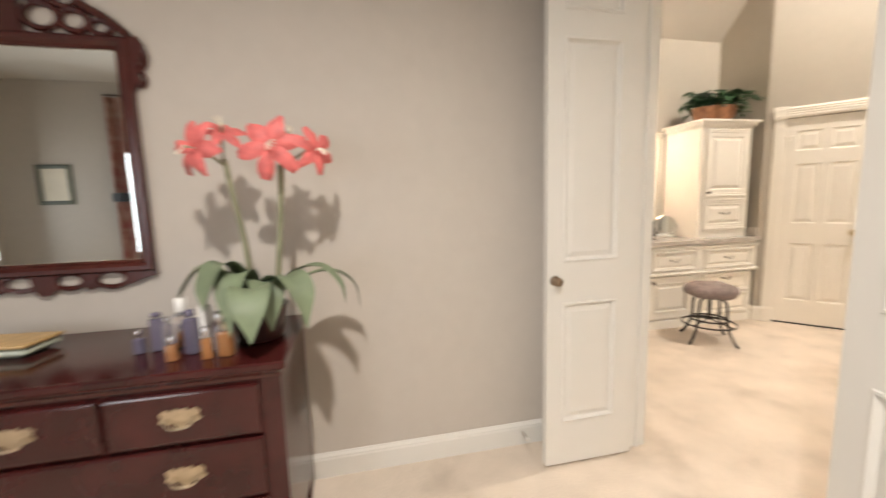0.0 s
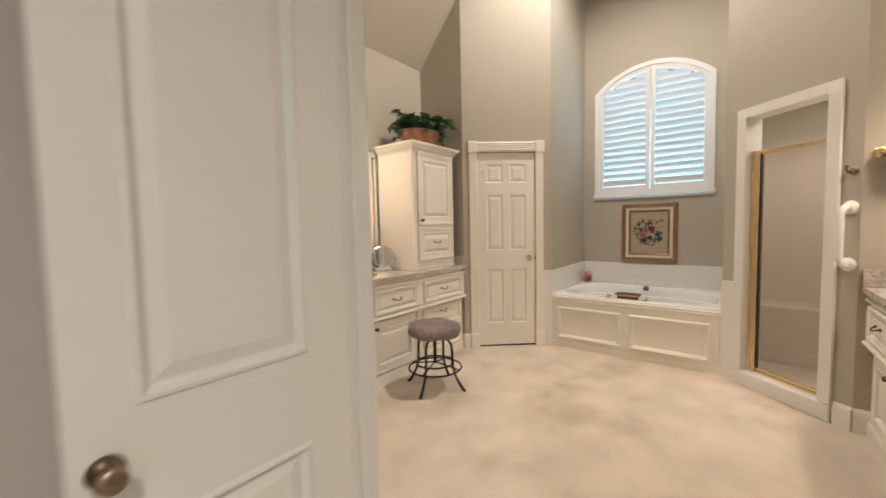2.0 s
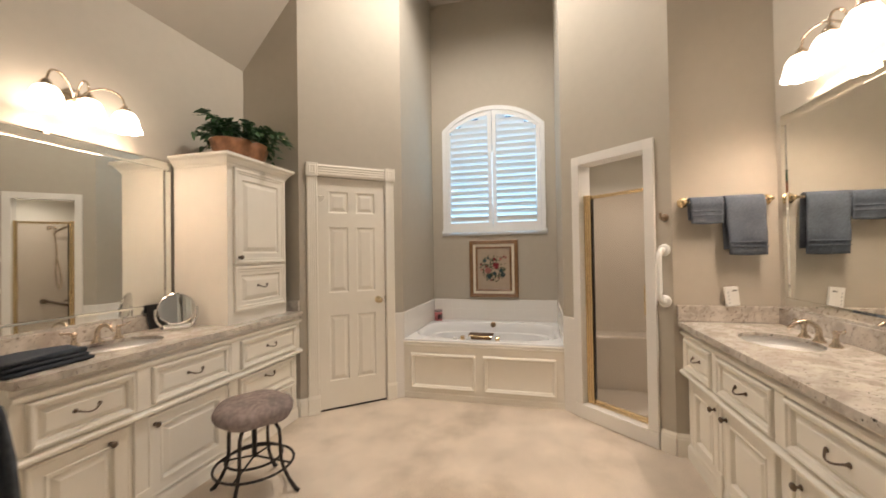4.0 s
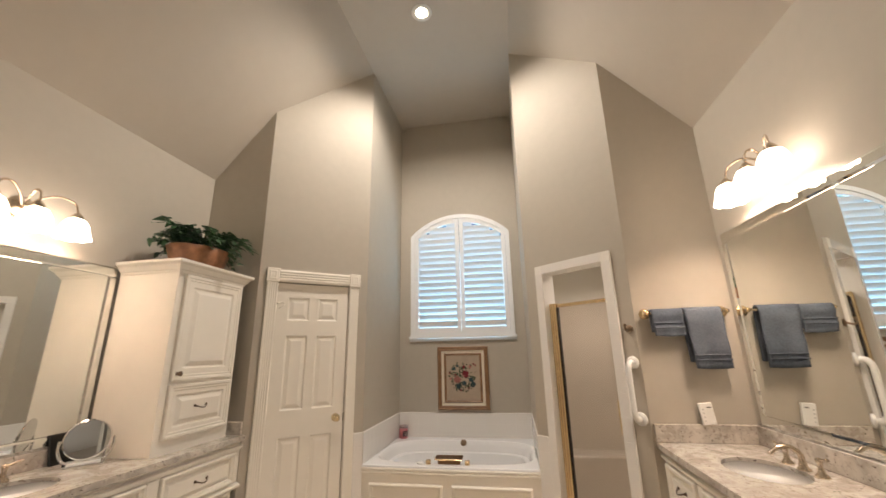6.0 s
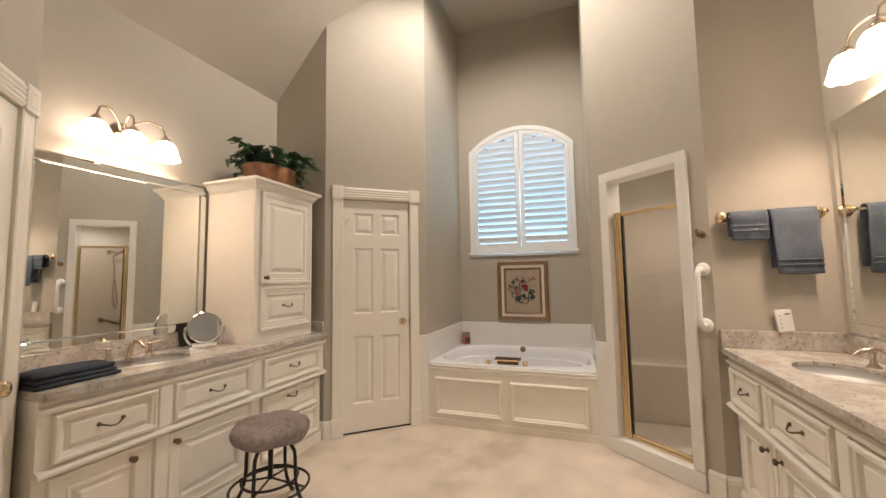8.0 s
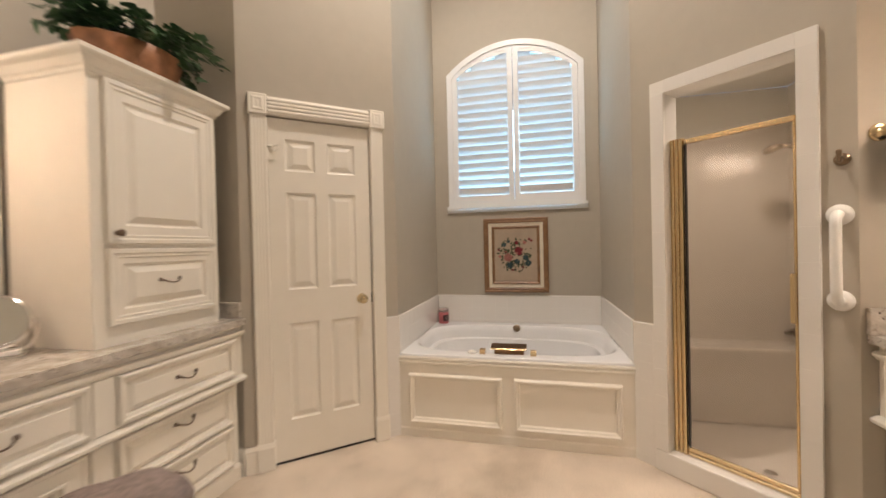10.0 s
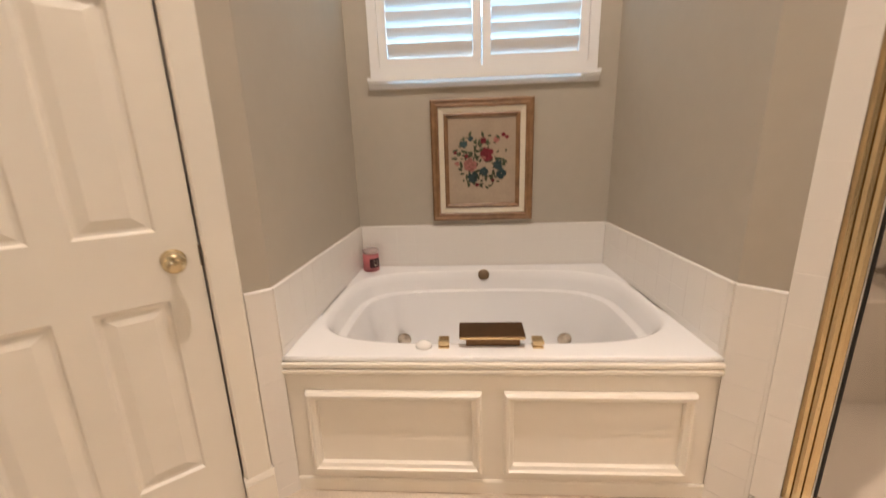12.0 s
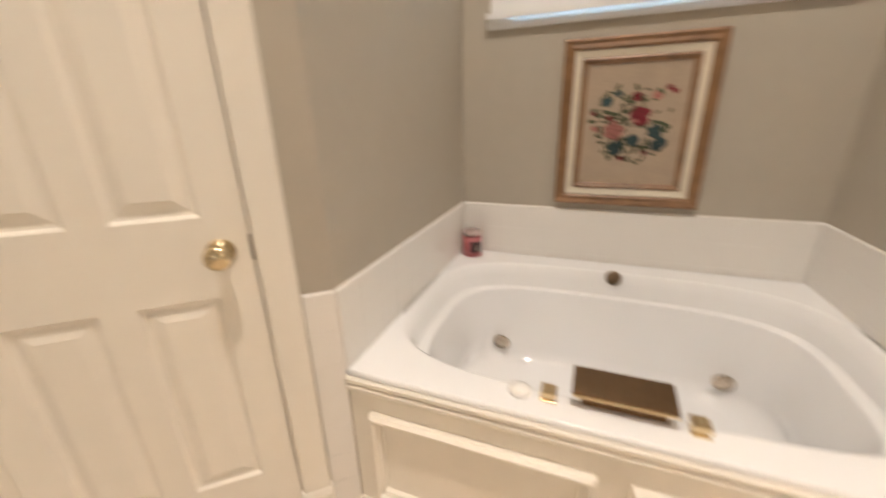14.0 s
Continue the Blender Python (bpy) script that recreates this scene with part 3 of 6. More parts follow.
def sink_and_faucet(cx, cy, wall_y, rx, ry):
    """An oval undermounted basin and a three-piece tap between it and the wall."""
    s = 1 if wall_y > cy else -1
    basin = thing("sink", pose(cx, cy, TOPZ - 0.032), "white oval undermount porcelain sink in the granite top", "sink", "vanity sinks")
    bm = lathe(bmesh.new(), [(0.998, 0.014), (0.985, 0.012), (0.965, -0.02), (0.88, -0.08), (0.62, -0.12), (0.12, -0.135), (0.0, -0.135)], 40)
    bmesh.ops.scale(bm, vec=(rx, ry, 1), verts=bm.verts)
    part("basin", bm, BONE, basin, smooth=True)
    part("drain", lathe(bmesh.new(), [(0.0, -0.133), (0.022, -0.133), (0.024, -0.1325), (0.0, -0.1305)], 16), NICKEL, basin, smooth=True)
    tap = thing("faucet", pose(cx, wall_y - s * 0.10, TOPZ + 0.0005, 0, 0, 0 if s > 0 else 180), "brushed nickel widespread faucet with two lever handles", "faucet", "vanity faucets")
    bm = lathe(bmesh.new(), [(0, 0), (0.028, 0), (0.027, 0.006), (0.018, 0.016), (0.013, 0.04), (0.012, 0.06), (0, 0.062)], 18)
    line = bow([(0, 0.0, 0.05), (0, -0.006, 0.072), (0, -0.045, 0.100), (0, -0.095, 0.092), (0, -0.13, 0.066)], 6)
    tube(bm, line, [0.013 - 0.004 * k / (len(line) - 1) for k in range(len(line))], 12)
    part("spout", bm, NICKEL, tap, smooth=True)
    for e in (-1, 1):
        bm = lathe(bmesh.new(), [(0, 0), (0.027, 0), (0.026, 0.006), (0.014, 0.02), (0.010, 0.045), (0.012, 0.06), (0.015, 0.068), (0.010, 0.078), (0, 0.08)], 18)
        tube(bm, bow([(0, 0, 0.07), (e * 0.03, -0.004, 0.076), (e * 0.065, -0.006, 0.084)], 5), [0.006] * 6 + [0.0055] * 2 + [0.006] * 2 + [0.007], 10)
        part("handle", bm, NICKEL, tap, smooth=True, m=pose(e * 0.11, 0.0, 0))


def vanity(name, m, x0, x1, cols, lower, depth, label, end_gap):
    """A painted vanity in a frame whose face is y = 0 towards -y. cols: top drawers (a, b); lower: ('door', a, b, knob) or ('drawer', a, b)."""
    v = thing(name, m, label, "vanity", "bathroom vanities")
    part("body", boxes((x0, x1, 0.0, depth, 0.56, TOPZ - 0.035), (x0 + 0.004, x1 - end_gap, 0.02, depth, 0.0, 0.558)), CREAM, v)
    bm = bmesh.new()
    moulding(bm, x0, x1, 0, [(0, 0.800), (0.010, 0.800), (0.012, 0.808), (0.022, 0.812), (0.024, 0.826), (0.016, 0.832), (0, 0.834)])
    part("top_moulding", bm, CREAM, v)
    bm = bmesh.new()
    moulding(bm, x0, x1, 0, [(0, 0.548), (0.018, 0.548), (0.026, 0.553), (0.032, 0.560), (0.032, 0.570), (0.024, 0.576), (0.010, 0.582), (0, 0.584)])
    part("ledge", bm, CREAM, v)
    bm = moulding(bmesh.new(), x0 + 0.004, x1 - end_gap, 0.02, [(0, 0), (0.016, 0), (0.016, 0.075), (0.010, 0.088), (0.004, 0.092), (0, 0.092)])
    part("plinth", bm, CREAM, v)
    for a, b in cols:
        d = part("drawer", rings(bmesh.new(), a, b, 0.598, 0.792, RAISED), CREAM, v, "raised-panel drawer front")
        bail_pull(d, (a + b) / 2, -0.016, 0.697, DARKBRONZE)
    for a, b in zip(sorted(c[1] for c in cols)[:-1], sorted(c[0] for c in cols)[1:]):
        part("pilaster", box(bmesh.new(), min(a, b) + 0.012, max(a, b) - 0.012, -0.014, 0.0, 0.585, 0.80, 0.004), CREAM, v)
        part("pilaster", box(bmesh.new(), min(a, b) + 0.012, max(a, b) - 0.012, 0.004, 0.02, 0.09, 0.548, 0.004), CREAM, v)
        part("plinth_block", box(bmesh.new(), min(a, b) + 0.006, max(a, b) - 0.006, -0.004, 0.006, 0.0, 0.17, 0.004), CREAM, v)
    for kind, a, b, *more in lower:
        if kind == 'door':
            bm = rings(bmesh.new(), a, b, 0.108, 0.535, RAISED_DOOR, 0.02)
            d = part("door", bm, CREAM, v, "raised-panel cabinet door")
            knob_round(d, more[0], 0.0, 0.485, DARKBRONZE, 0.015)
        else:
            for z0, z1 in ((0.335, 0.535), (0.108, 0.318)):
                d = part("drawer", rings(bmesh.new(), a, b, z0, z1, RAISED, 0.02), CREAM, v, "raised-panel drawer front")
                bail_pull(d, (a + b) / 2, 0.004, (z0 + z1) / 2 + 0.04, DARKBRONZE)
    return v


# left vanity, its face towards -y
FL = 3.53
vanity("vanity_cabinet", pose(0, FL, 0), 2.315, 4.137, [(2.365, 2.775), (2.868, 3.375), (3.475, 4.075)],
       [('door', 2.365, 2.765, 2.672), ('door', 2.856, 3.37, 2.886), ('drawer', 3.48, 4.07)], YL - FL - 0.003, "cream painted vanity with raised-panel drawers and doors", 0.02)
top_l = thing("countertop", pose(0, 0, 0), "speckled beige granite countertop with low backsplash", "countertop", "granite countertops")
bm = slab_with_hole(bmesh.new(), 2.315, 4.138, FL - 0.038, YL - 0.002, TOPZ - 0.034, TOPZ, 2.90, 3.79, 0.215, 0.165)
bmesh.ops.bevel(bm, geom=[e for e in bm.edges if abs(e.verts[0].co.y - (FL - 0.038)) < 1e-4 and abs(e.verts[1].co.y - (FL - 0.038)) < 1e-4], offset=0.006, segments=2, affect='EDGES')
part("slab", bm, GRANITE, top_l)
part("backsplash", box(bmesh.new(), 2.315, 4.118, YL - 0.022, YL - 0.002, TOPZ, 0.985, 0.003), GRANITE, top_l)
part("end_splash", box(bmesh.new(), 4.118, 4.138, FL - 0.005, YL - 0.002, TOPZ, 0.985, 0.003), GRANITE, top_l)
sink_and_faucet(2.90, 3.79, YL - 0.022, 0.215, 0.165)

# right vanity, its face towards +y
FR = 0.625
MR = pose(0, FR, 0, 0, 0, 180)
vanity("vanity_cabinet", MR, -4.137, -2.15, [(-4.085, -3.70), (-3.62, -3.13), (-3.04, -2.52), (-2.46, -2.18)],
       [('door', -4.03, -3.665, -3.70), ('door', -3.60, -3.15, -3.565), ('door', -3.02, -2.54, -2.99)], FR - YR - 0.003, "cream painted vanity with raised-panel drawers and doors", 0.02)
bpy.data.objects["vanity_cabinet.001"].matrix_world = MR
top_r = thing("countertop", pose(0, 0, 0), "speckled beige granite countertop with low backsplash", "countertop", "granite countertops")
bm = slab_with_hole(bmesh.new(), 2.145, 4.138, YR + 0.002, FR + 0.04, TOPZ - 0.034, TOPZ, 3.60, 0.37, 0.215, 0.155)
bmesh.ops.bevel(bm, geom=[e for e in bm.edges if abs(e.verts[0].co.y - (FR + 0.04)) < 1e-4 and abs(e.verts[1].co.y - (FR + 0.04)) < 1e-4], offset=0.006, segments=2, affect='EDGES')
part("slab", bm, GRANITE, top_r)
part("backsplash", box(bmesh.new(), 2.145, 4.118, YR + 0.002, YR + 0.022, TOPZ, 1.0, 0.003), GRANITE, top_r)
part("end_splash", box(bmesh.new(), 4.118, 4.138, YR + 0.002, FR + 0.04, TOPZ, 1.0, 0.003), GRANITE, top_r)
sink_and_faucet(3.60, 0.37, YR + 0.022, 0.215, 0.155)

# tall cabinet on the left counter
CX0, CX1, CF = 3.45, 4.06, 3.60
cab = thing("wall_cabinet", pose(0, CF, TOPZ + 0.0005), "cream painted tall cabinet standing on the granite counter", "cabinet")
part("body", boxes((CX0, CX1, 0, YL - CF - 0.024, 0, 1.125)), CREAM, cab)
bm = bmesh.new()
prof = [(0.0, 1.10), (0.006, 1.10), (0.010, 1.115), (0.018, 1.122), (0.034, 1.150), (0.05, 1.160), (0.055, 1.166), (0.055, 1.182), (0.0, 1.182)]
loops = []
for o, z in prof:
    loops.append([bm.verts.new(c) for c in ((CX0 - o, YL - CF - 0.03, z), (CX0 - o, -o, z), (CX1 + o, -o, z), (CX1 + o, YL - CF - 0.03, z))])
for p, q in zip(loops, loops[1:]):
    for k in range(4):
        j = (k + 1) % 4
        bm.faces.new((p[k], p[j], q[j], q[k]))
bm.faces.new(loops[-1])
bm.faces.new(loops[0])
part("crown_moulding", bm, CREAM, cab)
d = part("door", rings(bmesh.new(), 3.50, 4.03, 0.42, 1.095, [(0, 0), (0, 0.018), (0.004, 0.022), (0.018, 0.022), (0.024, 0.016), (0.034, 0.018), (0.040, 0.013), (0.075, 0.013), (0.084, 0.003), (0.09, 0.003), (0.118, 0.017), (0.124, 0.017)]), CREAM, cab, "raised-panel cabinet door")
knob_round(d, 3.535, -0.018, 0.465, DARKBRONZE, 0.015)
d = part("drawer", rings(bmesh.new(), 3.50, 4.03, 0.085, 0.40, [(0, 0), (0, 0.018), (0.004, 0.022), (0.018, 0.022), (0.024, 0.016), (0.034, 0.018), (0.040, 0.013), (0.062, 0.013), (0.070, 0.003), (0.076, 0.003), (0.104, 0.017), (0.11, 0.017)]), CREAM, cab, "raised-panel drawer front")
bail_pull(d, 3.765, -0.016, 0.25, DARKBRONZE)


# ---------------------------------------------------------------- mirrors
GLASS_EDGE = material("green_glass_edge", (0.015, 0.05, 0.038), 0.2)


def strip_mirror(m, w, h, strip, label):
    """A frameless wall mirror edged with bevelled mirror strips, face towards -y."""
    t = thing("wall_mirror", m, label, "mirror", "vanity mirrors")
    part("glass", boxes((strip + 0.002, w - strip - 0.002, -0.008, -0.001, strip + 0.002, h - strip - 0.002)), MIRROR, t)
    part("dark_joint", boxes((strip - 0.004, w - strip + 0.004, -0.004, -0.0012, strip - 0.004, h - strip + 0.004)), GLASS_EDGE, t)
    for x0, x1, z0, z1 in ((0, w, h - strip, h), (0, w, 0, strip), (0, strip, strip + 0.001, h - strip - 0.001), (w - strip, w, strip + 0.001, h - strip - 0.001)):
        bm = bmesh.new()
        rings(bm, x0, x1, z0, z1, [(0, 0.0), (0, 0.004), (0.012, 0.012), (0.014, 0.012)])
        part("bevelled_strip", bm, MIRROR, t)
    return t


strip_mirror(pose(2.34, YL - 0.0005, 0.987), 1.108, 1.06, 0.062, "frameless rectangular vanity mirror above the granite backsplash")
strip_mirror(pose(4.085, YR + 0.0005, 1.002, 0, 0, 180), 1.80, 1.175, 0.062, "frameless rectangular vanity mirror above the granite backsplash")


# ---------------------------------------------------------------- vanity lights
SHADE = glow("lit_frosted_glass", (1.0, 0.83, 0.68), 10.5)


def vanity_light(m, n, pitch):
    """A bar of bell shades hanging from curved arms, on a wall behind +y."""
    f = thing("vanity_light", m, "brushed nickel vanity light with three lit glass bells", "wall lamp", "vanity lights")
    bm = lathe(bmesh.new(), [(0, 0), (0.062, 0), (0.06, 0.008), (0.046, 0.014), (0.03, 0.022), (0, 0.026)], 24, pose(0, 0, 0.06, 90, 0, 0))
    lathe(bm, [(0, 0), (0.018, 0), (0.022, 0.012), (0.014, 0.024), (0.016, 0.034), (0.006, 0.042), (0, 0.043)], 16, pose(0, -0.02, 0.06, 90, 0, 0))
    part("backplate", bm, NICKEL, f, smooth=True)
    for k in range(n):
        x = pitch * (k - (n - 1) / 2)
        bm = tube(bmesh.new(), bow([(x * 0.06, -0.03, 0.06), (x * 0.22, -0.05, 0.115), (x * 0.55, -0.085, 0.155), (x * 0.88, -0.12, 0.135), (x, -0.13, 0.075)], 6), 0.006, 8)
        lathe(bm, [(0, 0.085), (0.012, 0.08), (0.026, 0.062), (0.028, 0.04), (0, 0.042)], 16, pose(x, -0.13, 0))
        part("arm", bm, NICKEL, f, smooth=True)
        bm = lathe(bmesh.new(), [(0.026, 0.045), (0.045, 0.035), (0.062, 0.005), (0.070, -0.035), (0.084, -0.072), (0.080, -0.072), (0.066, -0.035), (0.058, 0.002), (0.042, 0.03), (0.024, 0.04)], 24, pose(x, -0.13, 0))
        for v in bm.verts:
            if v.co.z < -0.06:
                v.co.z += 0.006 * math.cos(8 * math.atan2(v.co.y + 0.13, v.co.x - x))
        sh = part("shade", bm, SHADE, f, "lit scalloped frosted glass bell", smooth=True)
    return f


vanity_light(pose(2.86, YL - 0.0005, 2.205), 3, 0.19)
vanity_light(pose(3.465, YR + 0.0005, 2.32, 0, 0, 180), 3, 0.20)
dl = thing("recessed_light", pose(4.09, 2.12, FLAT), "round recessed ceiling light, lit", "ceiling light")
part("trim_ring", lathe(bmesh.new(), [(0.062, -0.001), (0.095, -0.001), (0.092, -0.007), (0.066, -0.010), (0.062, -0.004)], 32), WHITE, dl, smooth=True)
part("lens", lathe(bmesh.new(), [(0, -0.002), (0.061, -0.002), (0.05, -0.0055), (0, -0.007)], 24), glow("lit_lens", (1.0, 0.86, 0.66), 25), dl, smooth=True)


# ---------------------------------------------------------------- tub
TX0, TX1, TY0, TY1, RIM = 4.752, 5.846, AR + 0.003, AL - 0.003, 0.556
TCX, TCY, TAX, TAY = 5.288, 2.083, 0.437, 0.706


def super_ring(f, n=72, e=3.8):
    out = []
    for k in range(n):
        a = 2 * math.pi * k / n
        c, s = math.cos(a), math.sin(a)
        r = (abs(c) ** e + abs(s) ** e) ** (-1 / e)
        out.append((TCX + f * TAX * r * c, TCY + (f if f > 0.8 else f + 0.06) * TAY * r * s))
    return out


tub = thing("bathtub", pose(0, 0, 0), "white acrylic whirlpool tub with panelled cream apron", "bathtub")
bm = bmesh.new()
n = 72
edge = []
for x, y in super_ring(1.0):
    dx, dy = x - TCX, y - TCY
    t = min(((TX1 - TCX) if dx > 0 else (TCX - TX0)) / max(abs(dx), 1e-6), ((TY1 - TCY) if dy > 0 else (TCY - TY0)) / max(abs(dy), 1e-6))
    edge.append((TCX + dx * t, TCY + dy * t))
for corner in ((TX0, TY0), (TX1, TY0), (TX1, TY1), (TX0, TY1)):
    edge[min(range(n), key=lambda i: math.dist(edge[i], corner))] = corner
shape = [[(x, y, RIM - 0.016) for x, y in edge], [(x, y, RIM - 0.006) for x, y in edge], [(x + (0.006 if x < TCX else 0), y, RIM) for x, y in edge]]
shape.append([(TCX + (x - TCX) * 0.985, TCY + (y - TCY) * 0.985, RIM) for x, y in edge])
for f, z in ((1.035, RIM), (1.02, RIM), (1.005, RIM - 0.002), (1.0, RIM - 0.005), (0.985, RIM - 0.012), (0.965, RIM - 0.05), (0.952, RIM - 0.100), (0.950, RIM - 0.104), (0.946, RIM - 0.106), (0.905, RIM - 0.109), (0.901, RIM - 0.110), (0.898, RIM - 0.114), (0.896, RIM - 0.122),
             (0.82, 0.24), (0.79, 0.16), (0.74, 0.115), (0.66, 0.10), (0.3, 0.095)):
    shape.append([(x, y, z) for x, y in super_ring(f)])
loops = [[bm.verts.new(c) for c in ring] for ring in shape]
for p, q in zip(loops, loops[1:]):
    for k in range(n):
        j = (k + 1) % n
        bm.faces.new((p[k], p[j], q[j], q[k]))
bm.faces.new(loops[-1])
part("shell", bm, TUB, tub, "white acrylic basin and deck", smooth=True)
ma = pose(4.757, AL - 0.002, 0, 0, 0, -90)
wa = AL - AR - 0.004
bm = bmesh.new()
box(bm, 0, wa, 0, 0.02, 0, RIM - 0.017)
ap = part("apron", bm, CREAM, tub, "cream painted panelled apron", m=ma)
for z in (0.492, 0.516):
    part("moulding", moulding(bmesh.new(), 0, wa, 0, [(0, z), (0.010, z), (0.015, z + 0.006), (0.015, z + 0.016), (0.010, z + 0.021), (0, z + 0.022)]), CREAM, ap)
for a, b in ((0.070, 0.690), (0.765, 1.400)):
    bm = rings(bmesh.new(), a, b, 0.098, 0.426, [(0, 0), (0.001, 0.018), (0.008, 0.028), (0.016, 0.028), (0.020, 0.019), (0.032, 0.014), (0.036, 0.001), (0.042, 0.001)])
    part("panel_moulding", bm, CREAM, ap)
bm = moulding(bmesh.new(), 0, wa, 0, [(0, 0), (0.008, 0), (0.008, 0.05), (0.004, 0.056), (0, 0.056)])
part("base", bm, CREAM, ap)
bm = bmesh.new()
box(bm, 4.815, 4.915, 1.972, 2.204, RIM + 0.032, RIM + 0.044, 0.004, 2)
for u in bm.verts:
    if u.co.x > 4.90:
        u.co.z += 0.008
box(bm, 4.830, 4.862, 1.99, 2.18, RIM + 0.0005, RIM + 0.033)
part("spout", bm, material("antique_brass", (0.20, 0.115, 0.06), 0.32, 1.0, grain=0.12, scale=25), tub, "wide antique brass waterfall spout")
part("lip", boxes((4.8095, 4.8145, 1.975, 2.201, RIM + 0.033, RIM + 0.041), bevel=0.0015), BRASS, tub, "bright brass lip of the spout")
for y in (2.258, 1.930):
    bm = lathe(bmesh.new(), [(0, 0), (0.026, 0), (0.026, 0.005), (0.018, 0.008), (0.018, 0.012), (0.027, 0.014), (0.027, 0.028), (0.022, 0.032), (0, 0.032)], 4, pose(4.826, y, RIM + 0.0005, 0, 0, 45))
    part("tap_handle", bm, BRASS, tub, "square brass tap handle")
for y in (2.535, 1.635):
    bm = lathe(bmesh.new(), [(0, 0.0), (0.032, 0.0), (0.030, 0.008), (0.018, 0.006), (0.014, 0.012), (0.006, 0.013), (0, 0.008)], 20, pose(5.57, y, 0.20, 0, -97, 0) @ Matrix.Scale(1.25, 4))
    part("jet", bm, NICKEL, tub, "nickel whirlpool jet", smooth=True)
bm = lathe(bmesh.new(), [(0, 0), (0.032, 0), (0.030, 0.004), (0.02, 0.003), (0.012, 0.006), (0, 0.006)], 24, pose(5.714, 2.075, RIM - 0.020, 0, -66, 0))
part("overflow_plate", bm, KNOB_BRONZE, tub, "round aged bronze overflow plate", smooth=True)
bm = lathe(bmesh.new(), [(0, 0), (0.03, 0), (0.028, 0.012), (0.012, 0.018), (0, 0.018)], 16, pose(4.826, 2.33, RIM + 0.0005))
part("air_control", bm, BONE, tub, "white air control button", smooth=True)

# ---------------------------------------------------------------- picture under the window
WOOD = material("gilt_wood_frame", (0.25, 0.135, 0.065), 0.42, grain=0.35, scale=22, bump=0.2, bscale=60)
LINEN = material("linen_liner", (0.74, 0.68, 0.56), 0.85, grain=0.06, scale=120, bump=0.3, bscale=600)
CANVAS = material("needlepoint_ground", (0.44, 0.35, 0.265), 0.9, grain=0.08, scale=160, bump=0.5, bscale=700)
mp = pose(BACK - 0.0005, 2.364, 0.838, 0, 0, -90)
pic = thing("framed_picture", mp, "needlepoint flower picture in a gilt wooden frame", "picture")
PW, PH = 0.577, 0.678


def square_frame(bm, x0, x1, z0, z1, w, prof):
    """A mitred frame, w wide, with a profile of (0..1 across, out)."""
    loops = [[bm.verts.new(c) for c in ((x0 + w * a, -o, z0 + w * a), (x1 - w * a, -o, z0 + w * a), (x1 - w * a, -o, z1 - w * a), (x0 + w * a, -o, z1 - w * a))] for a, o in prof]
    for p, q in zip(loops, loops[1:]):
        for k in range(4):
            j = (k + 1) % 4
            bm.faces.new((p[k], p[j], q[j], q[k]))
    return bm


part("frame", square_frame(bmesh.new(), 0, PW, 0, PH, 0.044, [(0, 0), (0, 0.026), (0.2, 0.032), (0.5, 0.026), (0.8, 0.030), (1, 0.024), (1, 0.0)]), WOOD, pic)
part("liner", square_frame(bmesh.new(), 0.044, PW - 0.044, 0.044, PH - 0.044, 0.030, [(0, 0), (0, 0.020), (0.1, 0.022), (1, 0.014), (1, 0)]), LINEN, pic, "pale linen liner")
part("inner_frame", square_frame(bmesh.new(), 0.074, PW - 0.074, 0.074, PH - 0.074, 0.024, [(0, 0), (0, 0.020), (0.3, 0.024), (1, 0.014), (1, 0)]), WOOD, pic)
part("canvas", boxes((0.095, PW - 0.095, -0.010, -0.001, 0.095, PH - 0.095)), CANVAS, pic, "beige needlepoint ground")
random.seed(5)


def blossom(bm, cx, cz, r, petals, y):
    """A flat stitched flower or leaf spray of overlapping petals."""
    for k in range(petals):
        a = 2 * math.pi * k / petals + random.random()
        px, pz = cx + 0.55 * r * math.cos(a), cz + 0.55 * r * math.sin(a)
        ring = [bm.verts.new((px + 0.6 * r * math.cos(b) * random.uniform(0.75, 1.1), y - 0.0003 * k, pz + 0.6 * r * math.sin(b) * random.uniform(0.75, 1.1))) for b in np.linspace(0, 2 * math.pi, 10)[:-1]]
        bm.faces.new(ring)


STITCH = [("rose", (0.17, 0.025, 0.035), ((0.317, 0.372, 0.046), (0.297, 0.448, 0.022), (0.41, 0.478, 0.014), (0.43, 0.465, 0.013), (0.135, 0.385, 0.012), (0.20, 0.365, 0.013), (0.26, 0.20, 0.014), (0.35, 0.225, 0.012))),
          ("pink_rose", (0.36, 0.15, 0.13), ((0.222, 0.315, 0.046), (0.145, 0.322, 0.016), (0.37, 0.45, 0.020), (0.30, 0.36, 0.018))),
          ("blue_flower", (0.04, 0.07, 0.075), ((0.40, 0.262, 0.036), (0.378, 0.312, 0.032), (0.236, 0.245, 0.036), (0.30, 0.275, 0.030), (0.185, 0.43, 0.024), (0.225, 0.46, 0.018)))]
for name, color, spots in STITCH:
    mat = material("stitched_" + name, color, 0.95, grain=0.5, scale=90)
    for cx, cz, r in spots:
        bm = bmesh.new()
        blossom(bm, cx, cz + 0.004, r * 0.8, 6, -0.0118)
        part(name, bm, mat, pic)
leafy = material("stitched_leaves", (0.07, 0.085, 0.05), 0.95, grain=0.6, scale=80)
bm = bmesh.new()
